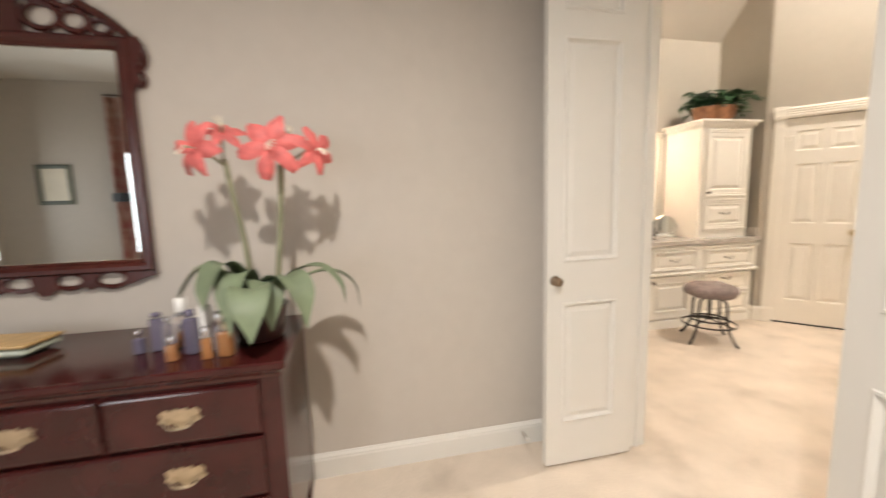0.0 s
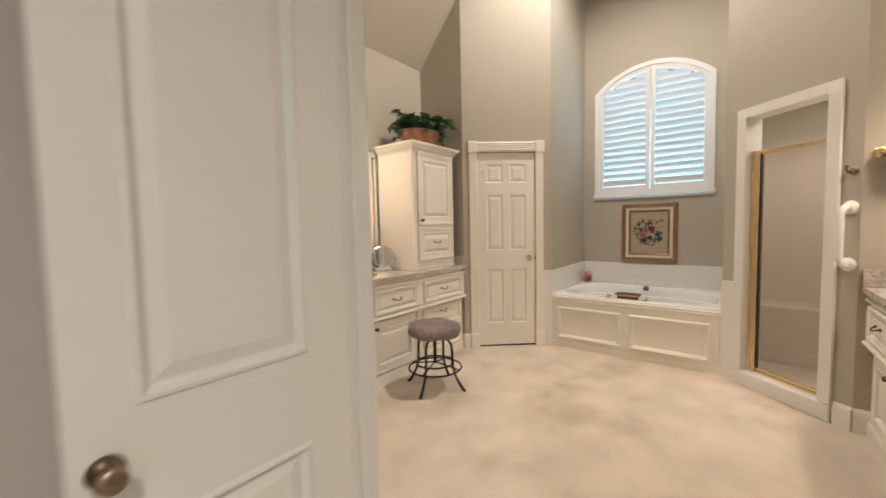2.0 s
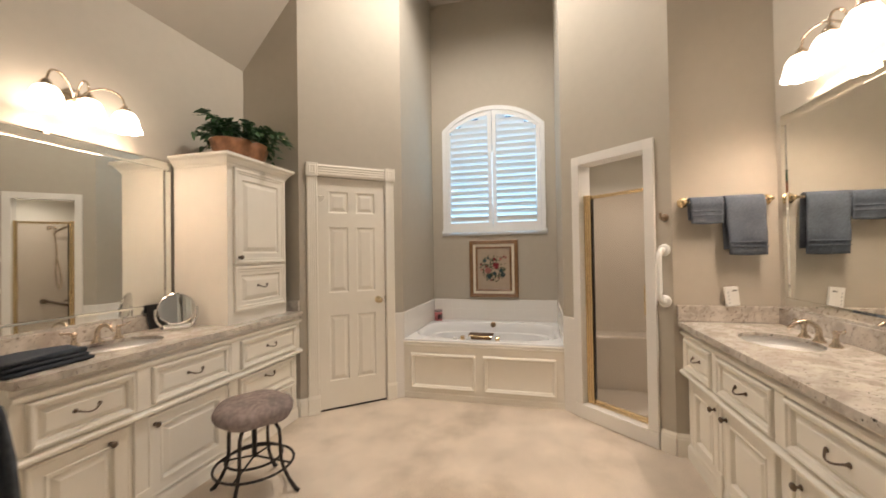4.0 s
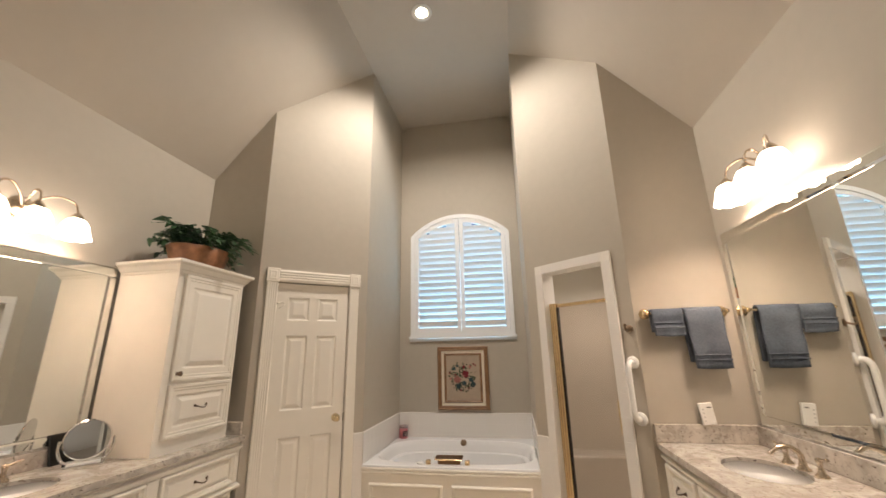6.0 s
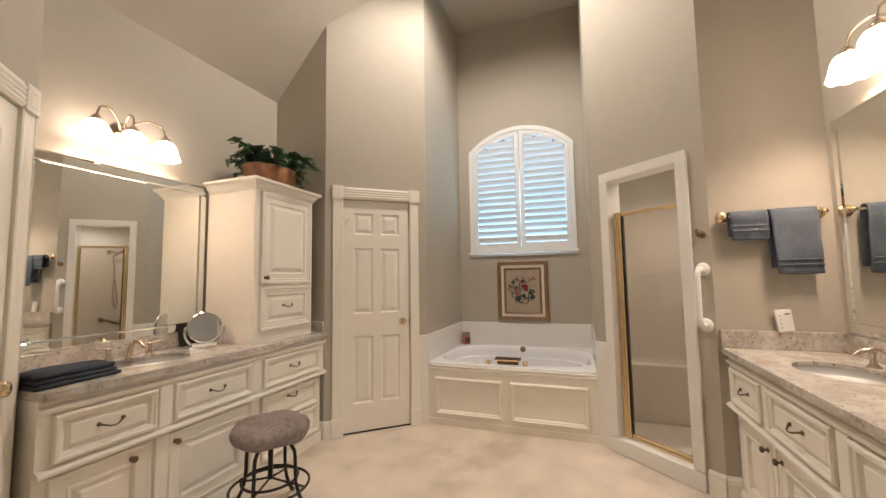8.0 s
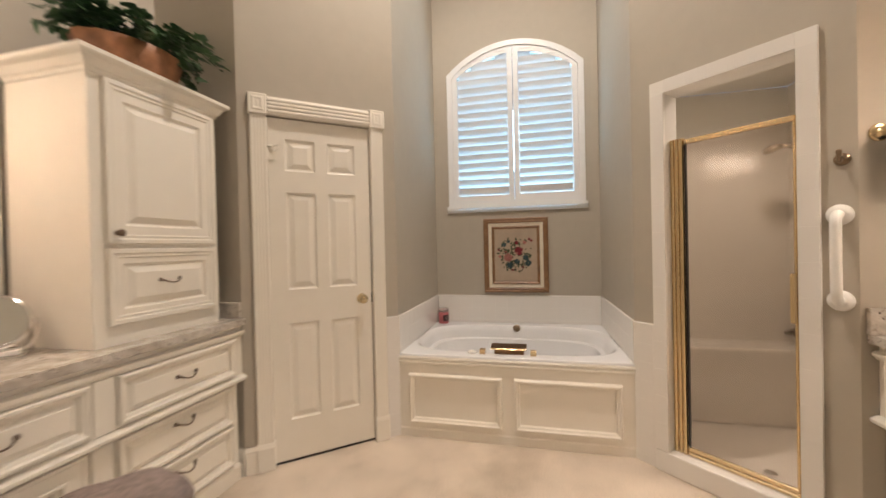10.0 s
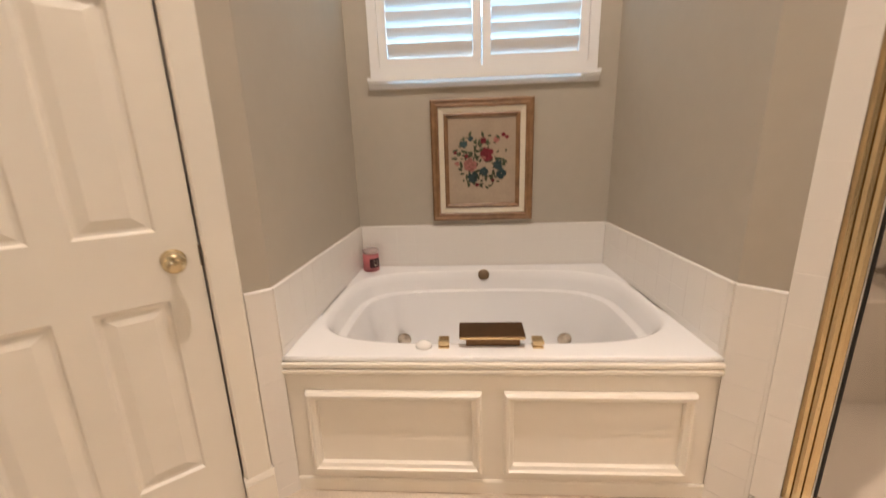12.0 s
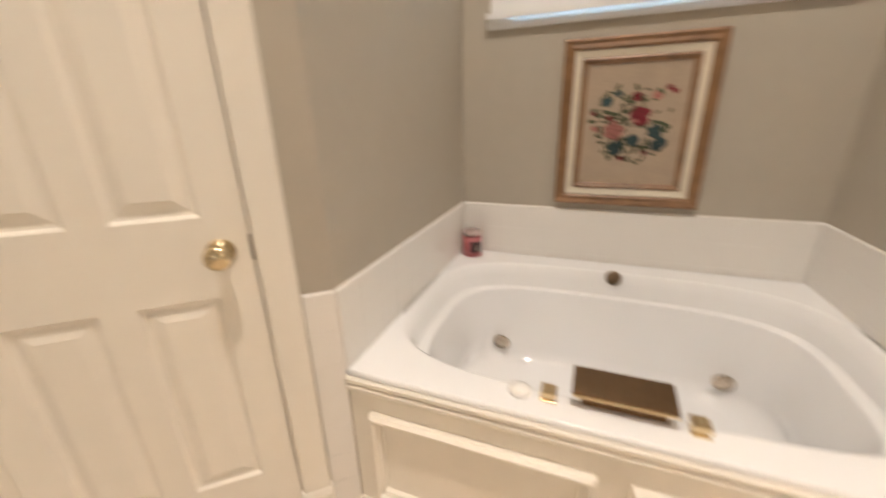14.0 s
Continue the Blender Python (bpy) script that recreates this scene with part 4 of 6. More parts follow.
for k in range(150):
    a = random.uniform(0, 2 * math.pi)
    r = math.sqrt(random.random())
    cx, cz = 0.285 + 0.158 * r * math.cos(a), 0.345 + 0.160 * r * math.sin(a)
    t = random.uniform(0, math.pi)
    h = random.uniform(0.010, 0.019)
    bm.faces.new([bm.verts.new((cx + h * (u * math.cos(t) - w * math.sin(t)), -0.0105 - 0.00001 * k, cz + h * (u * math.sin(t) + w * math.cos(t)))) for u, w in ((-1, 0), (-0.3, 0.45), (0.5, 0.35), (1, 0), (0.5, -0.35), (-0.3, -0.45))])
tagged(part("leaf_sprays", bm, leafy, pic), kind="stuff")

# ---------------------------------------------------------------- arched window with shutters
win = thing("window_1", pose(BACK, 0, 0), "arched window with white plantation shutters", "window", kind="structure")
SHUTTER = material("shutter_paint", (0.84, 0.85, 0.86), 0.35, grain=0.01, scale=8)
wc = (WIN0 + WIN1) / 2


def arch_band(bm, y0, y1, z0, spring, top, w, x0, x1, n=20, flat=True):
    """A frame w wide round an arched opening; the outer line is given."""
    outer, inner = [(y0, z0)], [(y0 + w, z0 + w)]
    for k in range(n + 1):
        y = y0 + (y1 - y0) * k / n
        outer.append((y, arch(y, y0, y1, spring, top)))
        yi = y0 + w + (y1 - y0 - 2 * w) * k / n
        inner.append((yi, arch(yi, y0 + w, y1 - w, spring - w * 0.55, top - w)))
    outer.append((y1, z0))
    inner.append((y1 - w, z0 + w))
    rows = [[bm.verts.new((x, y, z)) for y, z in ring] for x, ring in ((x1, outer), (x0, outer), (x0, inner), (x1, inner))]
    m_ = len(outer)
    for a in range(4):
        b = (a + 1) % 4
        for k in range(m_):
            j = (k + 1) % m_
            bm.faces.new((rows[a][k], rows[a][j], rows[b][j], rows[b][k]))
    return bm


part("window_frame", arch_band(bmesh.new(), WIN0 - 0.03, WIN1 + 0.03, WSILL - 0.005, WSPRING + 0.015, WTOP + 0.03, 0.05, -0.022, 0.03), SHUTTER, win, "white arched shutter frame")
bm = bmesh.new()
moulding(bm, WIN0 - 0.045, WIN1 + 0.045, 0, [(0, 1.582), (0.016, 1.582), (0.020, 1.604), (0.024, 1.612), (0.042, 1.618), (0.042, 1.64), (0, 1.64)])
bmesh.ops.transform(bm, matrix=pose(0, 0, 0, 0, 0, -90) @ Matrix.Diagonal((-1, 1, 1, 1)), verts=bm.verts)
part("window_sill", bm, SHUTTER, win, "white moulded window sill")
PITCH = 0.0775
for y0, y1 in ((WIN0 + 0.022, wc - 0.003), (wc + 0.003, WIN1 - 0.022)):
    sh = thing("shutter_leaf", pose(0, 0, 0))
    sh.parent = win
    st = 0.045
    bm = bmesh.new()
    n = 10

    def head(y):
        return arch(y, WIN0, WIN1, WSPRING - 0.012, WTOP - 0.02)

    for a, b in ((y0, y0 + st), (y1 - st, y1)):
        v = [bm.verts.new(c) for c in ((-0.012, a, 1.648), (-0.012, b, 1.648), (-0.012, b, head(b)), (-0.012, a, head(a)), (0.018, a, 1.648), (0.018, b, 1.648), (0.018, b, head(b)), (0.018, a, head(a)))]
        for f in ((0, 1, 2, 3), (4, 5, 6, 7), (0, 1, 5, 4), (1, 2, 6, 5), (2, 3, 7, 6), (3, 0, 4, 7)):
            bm.faces.new([v[k] for k in f])
    box(bm, -0.0118, 0.0178, y0 + st, y1 - st, 1.648, 1.735)
    for k in range(n):
        a, b = y0 + st + (y1 - y0 - 2 * st) * k / n, y0 + st + (y1 - y0 - 2 * st) * (k + 1) / n
        v = [bm.verts.new(c) for c in ((-0.0118, a, head(a) - 0.06), (-0.0118, b, head(b) - 0.06), (-0.0118, b, head(b)), (-0.0118, a, head(a)), (0.0178, a, head(a) - 0.06), (0.0178, b, head(b) - 0.06), (0.0178, b, head(b)), (0.0178, a, head(a)))]
        for f in ((0, 1, 2, 3), (4, 5, 6, 7), (0, 1, 5, 4), (1, 2, 6, 5), (2, 3, 7, 6), (3, 0, 4, 7)):
            bm.faces.new([v[k] for k in f])
    part("stiles_and_rails", bm, SHUTTER, sh)
    z = 1.735 + PITCH * 0.5
    while z < WTOP:
        ya, yb = y0 + st + 0.002, y1 - st - 0.002
        lim = min(head(ya), head(yb)) - 0.055
        if z > lim:
            while yb - ya > 0.05 and min(head(ya), head(yb)) - 0.055 < z:
                if head(ya) < head(yb):
                    ya += 0.01
                else:
                    yb -= 0.01
            if yb - ya < 0.08:
                break
        bm = bmesh.new()
        prof = [(-0.043, -0.001), (-0.025, 0.004), (0.0, 0.0055), (0.025, 0.004), (0.043, 0.001), (0.043, -0.001), (0.025, -0.004), (0.0, -0.0055), (-0.025, -0.004)]
        a = [bm.verts.new((px, ya, pz)) for px, pz in prof]
        b = [bm.verts.new((px, yb, pz)) for px, pz in prof]
        for k in range(9):
            j = (k + 1) % 9
            bm.faces.new((a[k], a[j], b[j], b[k]))
        bm.faces.new(a)
        bm.faces.new(b)
        part("slat", bm, SHUTTER, sh, m=pose(0.006, 0, z, 0, 60, 0))
        z += PITCH
GLASS = material("window_glass", (1, 1, 1), 0.0, **{"Transmission Weight": 1.0, "IOR": 1.45})
bm = bmesh.new()
ys = [WIN0 + 0.01 + (WIN1 - WIN0 - 0.02) * k / 16 for k in range(17)]
ring = [(ys[0], WSILL + 0.01)] + [(y, arch(y) - 0.01) for y in ys] + [(ys[-1], WSILL + 0.01)]
for x in (0.125, 0.129):
    bm.faces.new([bm.verts.new((x, y, z)) for y, z in ring])
pane = part("pane", bm, GLASS, win)
pane.visible_shadow = False

# ---------------------------------------------------------------- shower
MS = along(A2, B2)
LS = math.dist(A2, B2)
SH0, SH1 = 0.120, 0.800
st = thing("shower_stall", pose(0, 0, 0), "cream moulded shower stall with a seat", "shower", kind="structure")
part("side_panel", boxes((4.80, 5.54, 1.205, 1.224, 0.0, 2.35)), SHOWER, st)
part("back_panel", boxes((5.52, 5.54, 0.122, 1.204, 0.0, 2.35)), SHOWER, st)
part("side_panel", boxes((4.262, 5.519, 0.122, 0.142, 0.0, 2.35)), SHOWER, st)
part("side_panel", boxes((4.262, 4.282, 0.143, 0.62, 0.0, 2.35)), SHOWER, st)
STALL = [(4.285, 0.143), (5.52, 0.143), (5.52, 1.204), (4.795, 1.204), (4.285, 0.655)]
part("pan", prism(bmesh.new(), STALL, 0.001, 0.035), SHOWER, st)
part("roof", prism(bmesh.new(), STALL, 2.352, 2.37), SHOWER, st)
part("seat", box(bmesh.new(), 5.24, 5.519, 0.143, 1.204, 0.036, 0.545, 0.02, 3), SHOWER, st)
bm = lathe(bmesh.new(), [(0, 0), (0.03, 0), (0.03, 0.006), (0, 0.008)], 16, pose(4.66, 0.72, 0.0355))
part("drain", bm, CHROME, st)
sl = thing("recessed_light", pose(4.78, 0.66, 2.3515), "round recessed light in the shower ceiling", "ceiling light")
part("trim_ring", lathe(bmesh.new(), [(0.055, -0.0005), (0.08, -0.0005), (0.078, -0.006), (0.058, -0.008), (0.055, -0.003)], 28), WHITE, sl, smooth=True)
part("lens", lathe(bmesh.new(), [(0, -0.001), (0.054, -0.001), (0.045, -0.005), (0, -0.006)], 24), glow("lit_shower_lens", (1.0, 0.86, 0.68), 15), sl, smooth=True)
head = thing("shower_head", pose(5.0, 0.143, 1.80), "brushed nickel hand shower on a wall bracket with hose", "shower head")
bm = lathe(bmesh.new(), [(0, 0), (0.03, 0), (0.028, 0.008), (0.012, 0.014), (0, 0.014)], 18, pose(-0.02, -0.001, 0.0, -90, 0, 0))
tube(bm, bow([(-0.02, 0.005, 0.0), (0.0, 0.04, 0.01), (0.02, 0.065, -0.01)], 4), 0.011, 10)
part("bracket", bm, NICKEL, head, smooth=True)
line = bow([(0.0, 0.06, -0.07), (0.04, 0.075, -0.03), (0.09, 0.13, 0.015), (0.14, 0.20, 0.05), (0.175, 0.245, 0.062)], 5)
bm = tube(bmesh.new(), line, [0.012 + 0.0045 * math.sin(math.pi * k / (len(line) - 1)) for k in range(len(line))], 10)
lathe(bm, [(0, 0.0), (0.050, 0.0), (0.056, 0.008), (0.050, 0.022), (0.026, 0.036), (0, 0.040)], 24, pose(0.19, 0.262, 0.038, -14, 10, 0))
part("handset", bm, NICKEL, head, smooth=True)
part("hose", tube(bmesh.new(), bow([(0.0, 0.06, -0.075), (0.03, 0.06, -0.3), (0.02, 0.055, -0.62), (0.05, 0.055, -0.82), (0.085, 0.05, -0.78), (0.07, 0.045, -0.55), (0.05, 0.03, -0.42)], 8), 0.008, 8), NICKEL, head, smooth=True)
gb = thing("grab_bar", pose(0, 0.145, 0), "bronze grab bar mounted aslant inside the shower", "grab bar")
part("bar", tube(bmesh.new(), bow([(5.455, 0.0, 0.615), (5.455, 0.05, 0.615), (5.42, 0.062, 0.628), (4.955, 0.062, 0.798), (4.92, 0.05, 0.81), (4.92, 0, 0.81)], 4), 0.016, 10), DARKBRONZE, gb, smooth=True)
for gx, gz in ((5.455, 0.615), (4.92, 0.81)):
    part("flange", lathe(bmesh.new(), [(0, 0), (0.038, 0), (0.036, 0.007), (0.02, 0.012), (0, 0.012)], 20, pose(gx, -0.002, gz, -90, 0, 0)), DARKBRONZE, gb, smooth=True)
PLASTIC = material("white_plastic", (0.82, 0.81, 0.78), 0.3, grain=0.01, scale=10)
ledge = box(bmesh.new(), 5.10, 5.24, 0.1425, 0.215, 0.762, 0.784, 0.008, 2)
part("soap_ledge", ledge, SHOWER, st, "small moulded soap ledge")
sp = thing("soap_bar", pose(5.165, 0.178, 0.7845, 0, 0, 12), "dark brown soap bar on the shower ledge", "soap")
part("bar", box(bmesh.new(), -0.032, 0.032, -0.02, 0.02, 0.0, 0.024, 0.008, 3), DARKBRONZE, sp, smooth=True)

cu = thing("shower_curb", MS, "white ceramic shower curb", "shower curb", kind="structure")
part("curb", box(bmesh.new(), SH0, SH1, -0.022, 0.13, 0.0, 0.115, 0.008, 2), TILE, cu)
jam = thing("shower_reveal", MS, "white ceramic lining of the shower opening", "shower frame", kind="structure")
part("reveal", boxes((0.1805, 0.19, -0.002, 0.125, 0.116, 2.085)), TILE, jam)
part("reveal", boxes((0.735, 0.7445, -0.002, 0.125, 0.116, 2.085)), TILE, jam)
part("reveal", boxes((0.19, 0.735, -0.002, 0.125, 2.076, 2.0855)), TILE, jam)

sd = thing("shower_door", MS @ pose(0, 0.055, 0), "pivoting shower door of obscure glass in polished brass", "shower door")
bm = bmesh.new()
flute = []
for k in range(3):
    a = 0.192 + 0.066 * k / 3
    flute += [(a, 0.010), (a + 0.002, 0.016), (a + 0.011, 0.019), (a + 0.020, 0.016)]
flute += [(0.258, 0.004), (0.258, -0.02), (0.192, -0.02)]
lo = [bm.verts.new((x, -o, 0.118)) for x, o in flute]
hi = [bm.verts.new((x, -o, 1.825)) for x, o in flute]
for k in range(len(flute)):
    j = (k + 1) % len(flute)
    bm.faces.new((lo[k], lo[j], hi[j], hi[k]))
bm.faces.new(lo)
bm.faces.new(hi)
part("post", bm, BRASS, sd, "fluted polished brass post")
part("jamb_rail", box(bmesh.new(), 0.715, 0.734, -0.012, 0.02, 0.118, 1.825, 0.003), BRASS, sd)
part("sill_rail", box(bmesh.new(), 0.259, 0.714, -0.012, 0.02, 0.117, 0.135, 0.003), BRASS, sd)
part("top_rail", box(bmesh.new(), 0.262, 0.712, -0.010, 0.012, 1.792, 1.818, 0.004), BRASS, sd)
part("bottom_rail", box(bmesh.new(), 0.262, 0.712, -0.010, 0.012, 0.138, 0.160, 0.004), BRASS, sd)
part("side_rail", box(bmesh.new(), 0.262, 0.270, -0.010, 0.012, 0.161, 1.791, 0.002), BLACK, sd)
part("side_rail", box(bmesh.new(), 0.702, 0.712, -0.010, 0.012, 0.161, 1.791, 0.002), BRASS, sd)
part("handle", box(bmesh.new(), 0.690, 0.714, -0.03, -0.011, 0.90, 1.12, 0.006, 2), BRASS, sd)
OBSCURE = material("obscure_glass", (0.80, 0.74, 0.69), 0.09, bump=0.006, bscale=60, **{"Transmission Weight": 1.0, "IOR": 1.45})
p = part("glass", boxes((0.2705, 0.7015, -0.002, 0.003, 0.1605, 1.7915)), OBSCURE, sd, "lightly textured shower glass")
p.visible_shadow = False

# ---------------------------------------------------------------- right end: hook, grab bar, towels, timer
hook = thing("robe_hook", MS @ pose(0.862, -0.0005, 1.585), "brushed nickel robe hook on the wall", "hook")
part("rosette", lathe(bmesh.new(), [(0, 0), (0.026, 0), (0.024, 0.008), (0.01, 0.014), (0, 0.015)], 20, pose(0, 0, 0, 90, 0, 0)), KNOB_BRONZE, hook, smooth=True)
bm = tube(bmesh.new(), bow([(0, -0.01, 0), (0, -0.045, -0.012), (0, -0.06, 0.005), (0, -0.055, 0.03)], 5), [0.007] * 12 + [0.008, 0.009, 0.010, 0.010], 10)
part("prong", bm, KNOB_BRONZE, hook, smooth=True)
gr = thing("grab_bar", MS @ pose(0.853, -0.0005, 1.02), "white moulded grab bar beside the shower", "grab bar")
for z in (0.0, 0.345):
    part("flange", lathe(bmesh.new(), [(0, 0), (0.042, 0), (0.040, 0.008), (0.03, 0.014), (0.02, 0.018), (0, 0.018)], 24, pose(0, 0, z, 90, 0, 0)), PLASTIC, gr, smooth=True)
part("bar", tube(bmesh.new(), bow([(0, -0.012, 0), (0, -0.045, 0.002), (0, -0.066, 0.03), (0, -0.07, 0.08), (0, -0.07, 0.265), (0, -0.066, 0.315), (0, -0.045, 0.343), (0, -0.012, 0.345)], 5), 0.018, 14), PLASTIC, gr, smooth=True)

TW = B2[0]
bar = thing("towel_bar", pose(TW, 0, 1.675), "polished brass towel bar with round rosettes", "towel bar")
part("bar", tube(bmesh.new(), [(-0.066, 0.63, 0), (-0.066, 0.135, 0)], 0.008, 10), NICKEL, bar, smooth=True)
for y in (0.615, 0.150):
    bm = lathe(bmesh.new(), [(0, 0), (0.034, 0), (0.034, 0.006), (0.028, 0.010), (0.024, 0.010), (0.02, 0.014), (0.012, 0.02), (0.010, 0.055), (0.014, 0.06), (0.014, 0.074), (0, 0.076)], 24, pose(-0.0005, y, 0, 0, -90, 0))
    part("rosette", bm, BRASS, bar, smooth=True)


def folded_towel(name, m, w, front, back, mat, label, skew=0.0, seed=1, r=0.014, band=True):
    """A towel over a bar that runs along x; the front hangs towards -y."""
    random.seed(seed)
    path = [(0.012 + r, -back)] + [(0.010 + r, -back * k / 6) for k in range(5, 0, -1)]
    path += [((r + 0.006) * math.cos(a), (r + 0.004) * math.sin(a)) for a in np.linspace(0, math.pi, 9)]
    path += [(-r - 0.008 - 0.004 * math.sin(k), -front * k / 12) for k in range(1, 13)]
    nx = 14
    bm = bmesh.new()
    grid = []
    for i, (py, pz) in enumerate(path):
        row = []
        for k in range(nx + 1):
            u = k / nx
            drop = max(0.0, -pz) / max(front, 0.01)
            wob = 0.006 * math.sin(5 * u + seed) * drop + 0.004 * math.sin(11 * u + 2 * seed) * drop
            row.append(bm.verts.new(((u - 0.5) * w * (1 - 0.04 * drop) + skew * drop, py + (wob if py < 0 else -wob * 0.4), pz - (0.006 * math.sin(3 * u) if i in (0, len(path) - 1) else 0))))
        grid.append(row)
    for p, q in zip(grid, grid[1:]):
        for k in range(nx):
            bm.faces.new((p[k], p[k + 1], q[k + 1], q[k]))
    bmesh.ops.recalc_face_normals(bm, faces=bm.faces)
    bmesh.ops.solidify(bm, geom=list(bm.faces), thickness=0.009)
    th = thing(name, m, label, "towel", "blue towels")
    part("cloth", bm, mat, th, smooth=True)
    if band:
        bm = bmesh.new()
        for z in (-front + 0.05, -front + 0.078):
            v = []
            for k in range(nx + 1):
                u = k / nx
                drop = -z / front
                wob = 0.006 * math.sin(5 * u + seed) * drop + 0.004 * math.sin(11 * u + 2 * seed) * drop
                v.append(((u - 0.5) * w * (1 - 0.04 * drop) + skew * drop, -r - 0.021 + wob, z))
            tube(bm, v, 0.0042, 6)
        part("woven_band", bm, mat, th, smooth=True)
    return th


mt = pose(TW - 0.066, 0.508, 1.675, 0, 0, -90)
folded_towel("hand_towel", mt, 0.185, 0.145, 0.12, TOWEL, "small slate blue washcloth folded over the towel bar", 0.004, 3)
folded_towel("bath_towel", pose(TW - 0.066, 0.300, 1.675, 0, 0, -90), 0.215, 0.345, 0.31, TOWEL, "slate blue hand towel folded over the towel bar", 0.012, 5, r=0.017)

tim = thing("timer_box", pose(TW - 0.019, 0.352, 1.002, 0, -6, -90), "white plastic outlet timer box on the backsplash", "timer")
part("case", box(bmesh.new(), -0.037, 0.037, -0.026, -0.0035, 0.001, 0.124, 0.004, 2), PLASTIC, tim)
part("slot", boxes((0.002, 0.026, -0.0272, -0.0258, 0.096, 0.102)), BLACK, tim)
bm = bmesh.new()
for k in range(4):
    box(bm, -0.026, -0.018, -0.0268, -0.0258, 0.02 + 0.022 * k, 0.028 + 0.022 * k)
part("keys", bm, material("grey_keys", (0.45, 0.45, 0.45), 0.5), tim)

# ---------------------------------------------------------------- stool
FAB = material("mauve_stool_fabric", (0.27, 0.215, 0.20), 0.9, grain=0.35, scale=38, bump=0.6, bscale=120, color2=None)
stool = thing("stool", pose(3.19, 3.17, 0, 0, 0, 12), "round upholstered stool on black wrought iron legs", "stool")
bm = lathe(bmesh.new(), [(0, 0.425), (0.17, 0.425), (0.198, 0.435), (0.212, 0.46), (0.214, 0.485), (0.20, 0.512), (0.15, 0.532), (0.07, 0.54), (0, 0.541)], 40)
for v in bm.verts:
    a = math.atan2(v.co.y, v.co.x)
    v.co.z += 0.006 * math.sin(5 * a + 1) * v.co.xy.length / 0.2 + 0.004 * noise.noise(v.co * 14)
part("seat", bm, FAB, stool, "mauve grey padded round seat", smooth=True)
part("seat_plate", lathe(bmesh.new(), [(0, 0.408), (0.10, 0.408), (0.11, 0.415), (0.10, 0.43), (0, 0.43)], 24), IRON, stool, smooth=True)
part("screw", tube(bmesh.new(), [(0, 0, 0.20), (0, 0, 0.41)], 0.014, 12), IRON, stool, smooth=True)
for k in range(4):
    c, s_ = math.cos(math.pi / 2 * k), math.sin(math.pi / 2 * k)
    line = [Vector((r, 0, z)) for r, z in ((0.05, 0.412), (0.09, 0.410), (0.125, 0.395), (0.146, 0.365), (0.152, 0.32), (0.153, 0.25), (0.157, 0.19), (0.175, 0.13), (0.205, 0.07), (0.24, 0.02), (0.262, 0.006))]
    part("leg", tube(bmesh.new(), [(p.x * c, p.x * s_, p.z) for p in line], [0.010] * 8 + [0.011, 0.013, 0.010], 8), IRON, stool, smooth=True)
for r, z in ((0.212, 0.165), (0.150, 0.205)):
    part("foot_ring", tube(bmesh.new(), [(r * math.cos(2 * math.pi * k / 40), r * math.sin(2 * math.pi * k / 40), z) for k in range(40)], 0.0075, 8, True), IRON, stool, smooth=True)
bm = bmesh.new()
for k in range(4):
    c, s_ = math.cos(math.pi / 2 * k), math.sin(math.pi / 2 * k)
    tube(bm, [(0.012 * c, 0.012 * s_, 0.205), (0.21 * c, 0.21 * s_, 0.168)], 0.006, 6)
part("spokes", bm, IRON, stool, smooth=True)

# ---------------------------------------------------------------- plant on the cabinet
WICKER = material("copper_wicker", (0.30, 0.135, 0.065), 0.55, grain=0.6, scale=18, bump=1.0, bscale=70)
LEAF = material("ivy_leaf", (0.055, 0.125, 0.055), 0.38, grain=0.5, scale=10)
ivy = thing("potted_ivy", pose(3.74, 3.75, TOPZ + 1.183, 0, 0, -12) @ Matrix.Scale(1.2, 4), "trailing green ivy in a copper brown basket", "plant")
bm = lathe(bmesh.new(), [(0, 0), (0.095, 0), (0.112, 0.03), (0.125, 0.08), (0.135, 0.125), (0.128, 0.13), (0.118, 0.11), (0, 0.105)], 28)
for v in bm.verts:
    v.co.x *= 1.35
    v.co.y *= 0.95
    a = math.atan2(v.co.y, v.co.x)
    if 0.01 < v.co.z < 0.128:
        v.co += 0.006 * Vector((math.cos(a), math.sin(a), 0)) * math.sin(14 * a)
part("basket", bm, WICKER, ivy, "copper brown basket", smooth=True)
random.seed(11)
bl, bs = bmesh.new(), bmesh.new()


def ivy_leaf(bm, at, way, up, size):
    way = way.normalized()
    side = way.cross(up).normalized()
    nor = side.cross(way).normalized()
    outline = [(0, 0.0), (0.42, -0.12), (0.55, 0.2), (0.36, 0.42), (0.22, 0.72), (0, 1.0), (-0.22, 0.72), (-0.36, 0.42), (-0.55, 0.2), (-0.42, -0.12)]
    mid = bm.verts.new(at + way * size * 0.35 - nor * size * 0.06)
    vs = [bm.verts.new(at + side * (a * size) + way * (b * size) + nor * (size * (0.10 * abs(a) - 0.25 * b * b))) for a, b in outline]
    for k in range(len(vs)):
        bm.faces.new((mid, vs[k], vs[(k + 1) % len(vs)]))


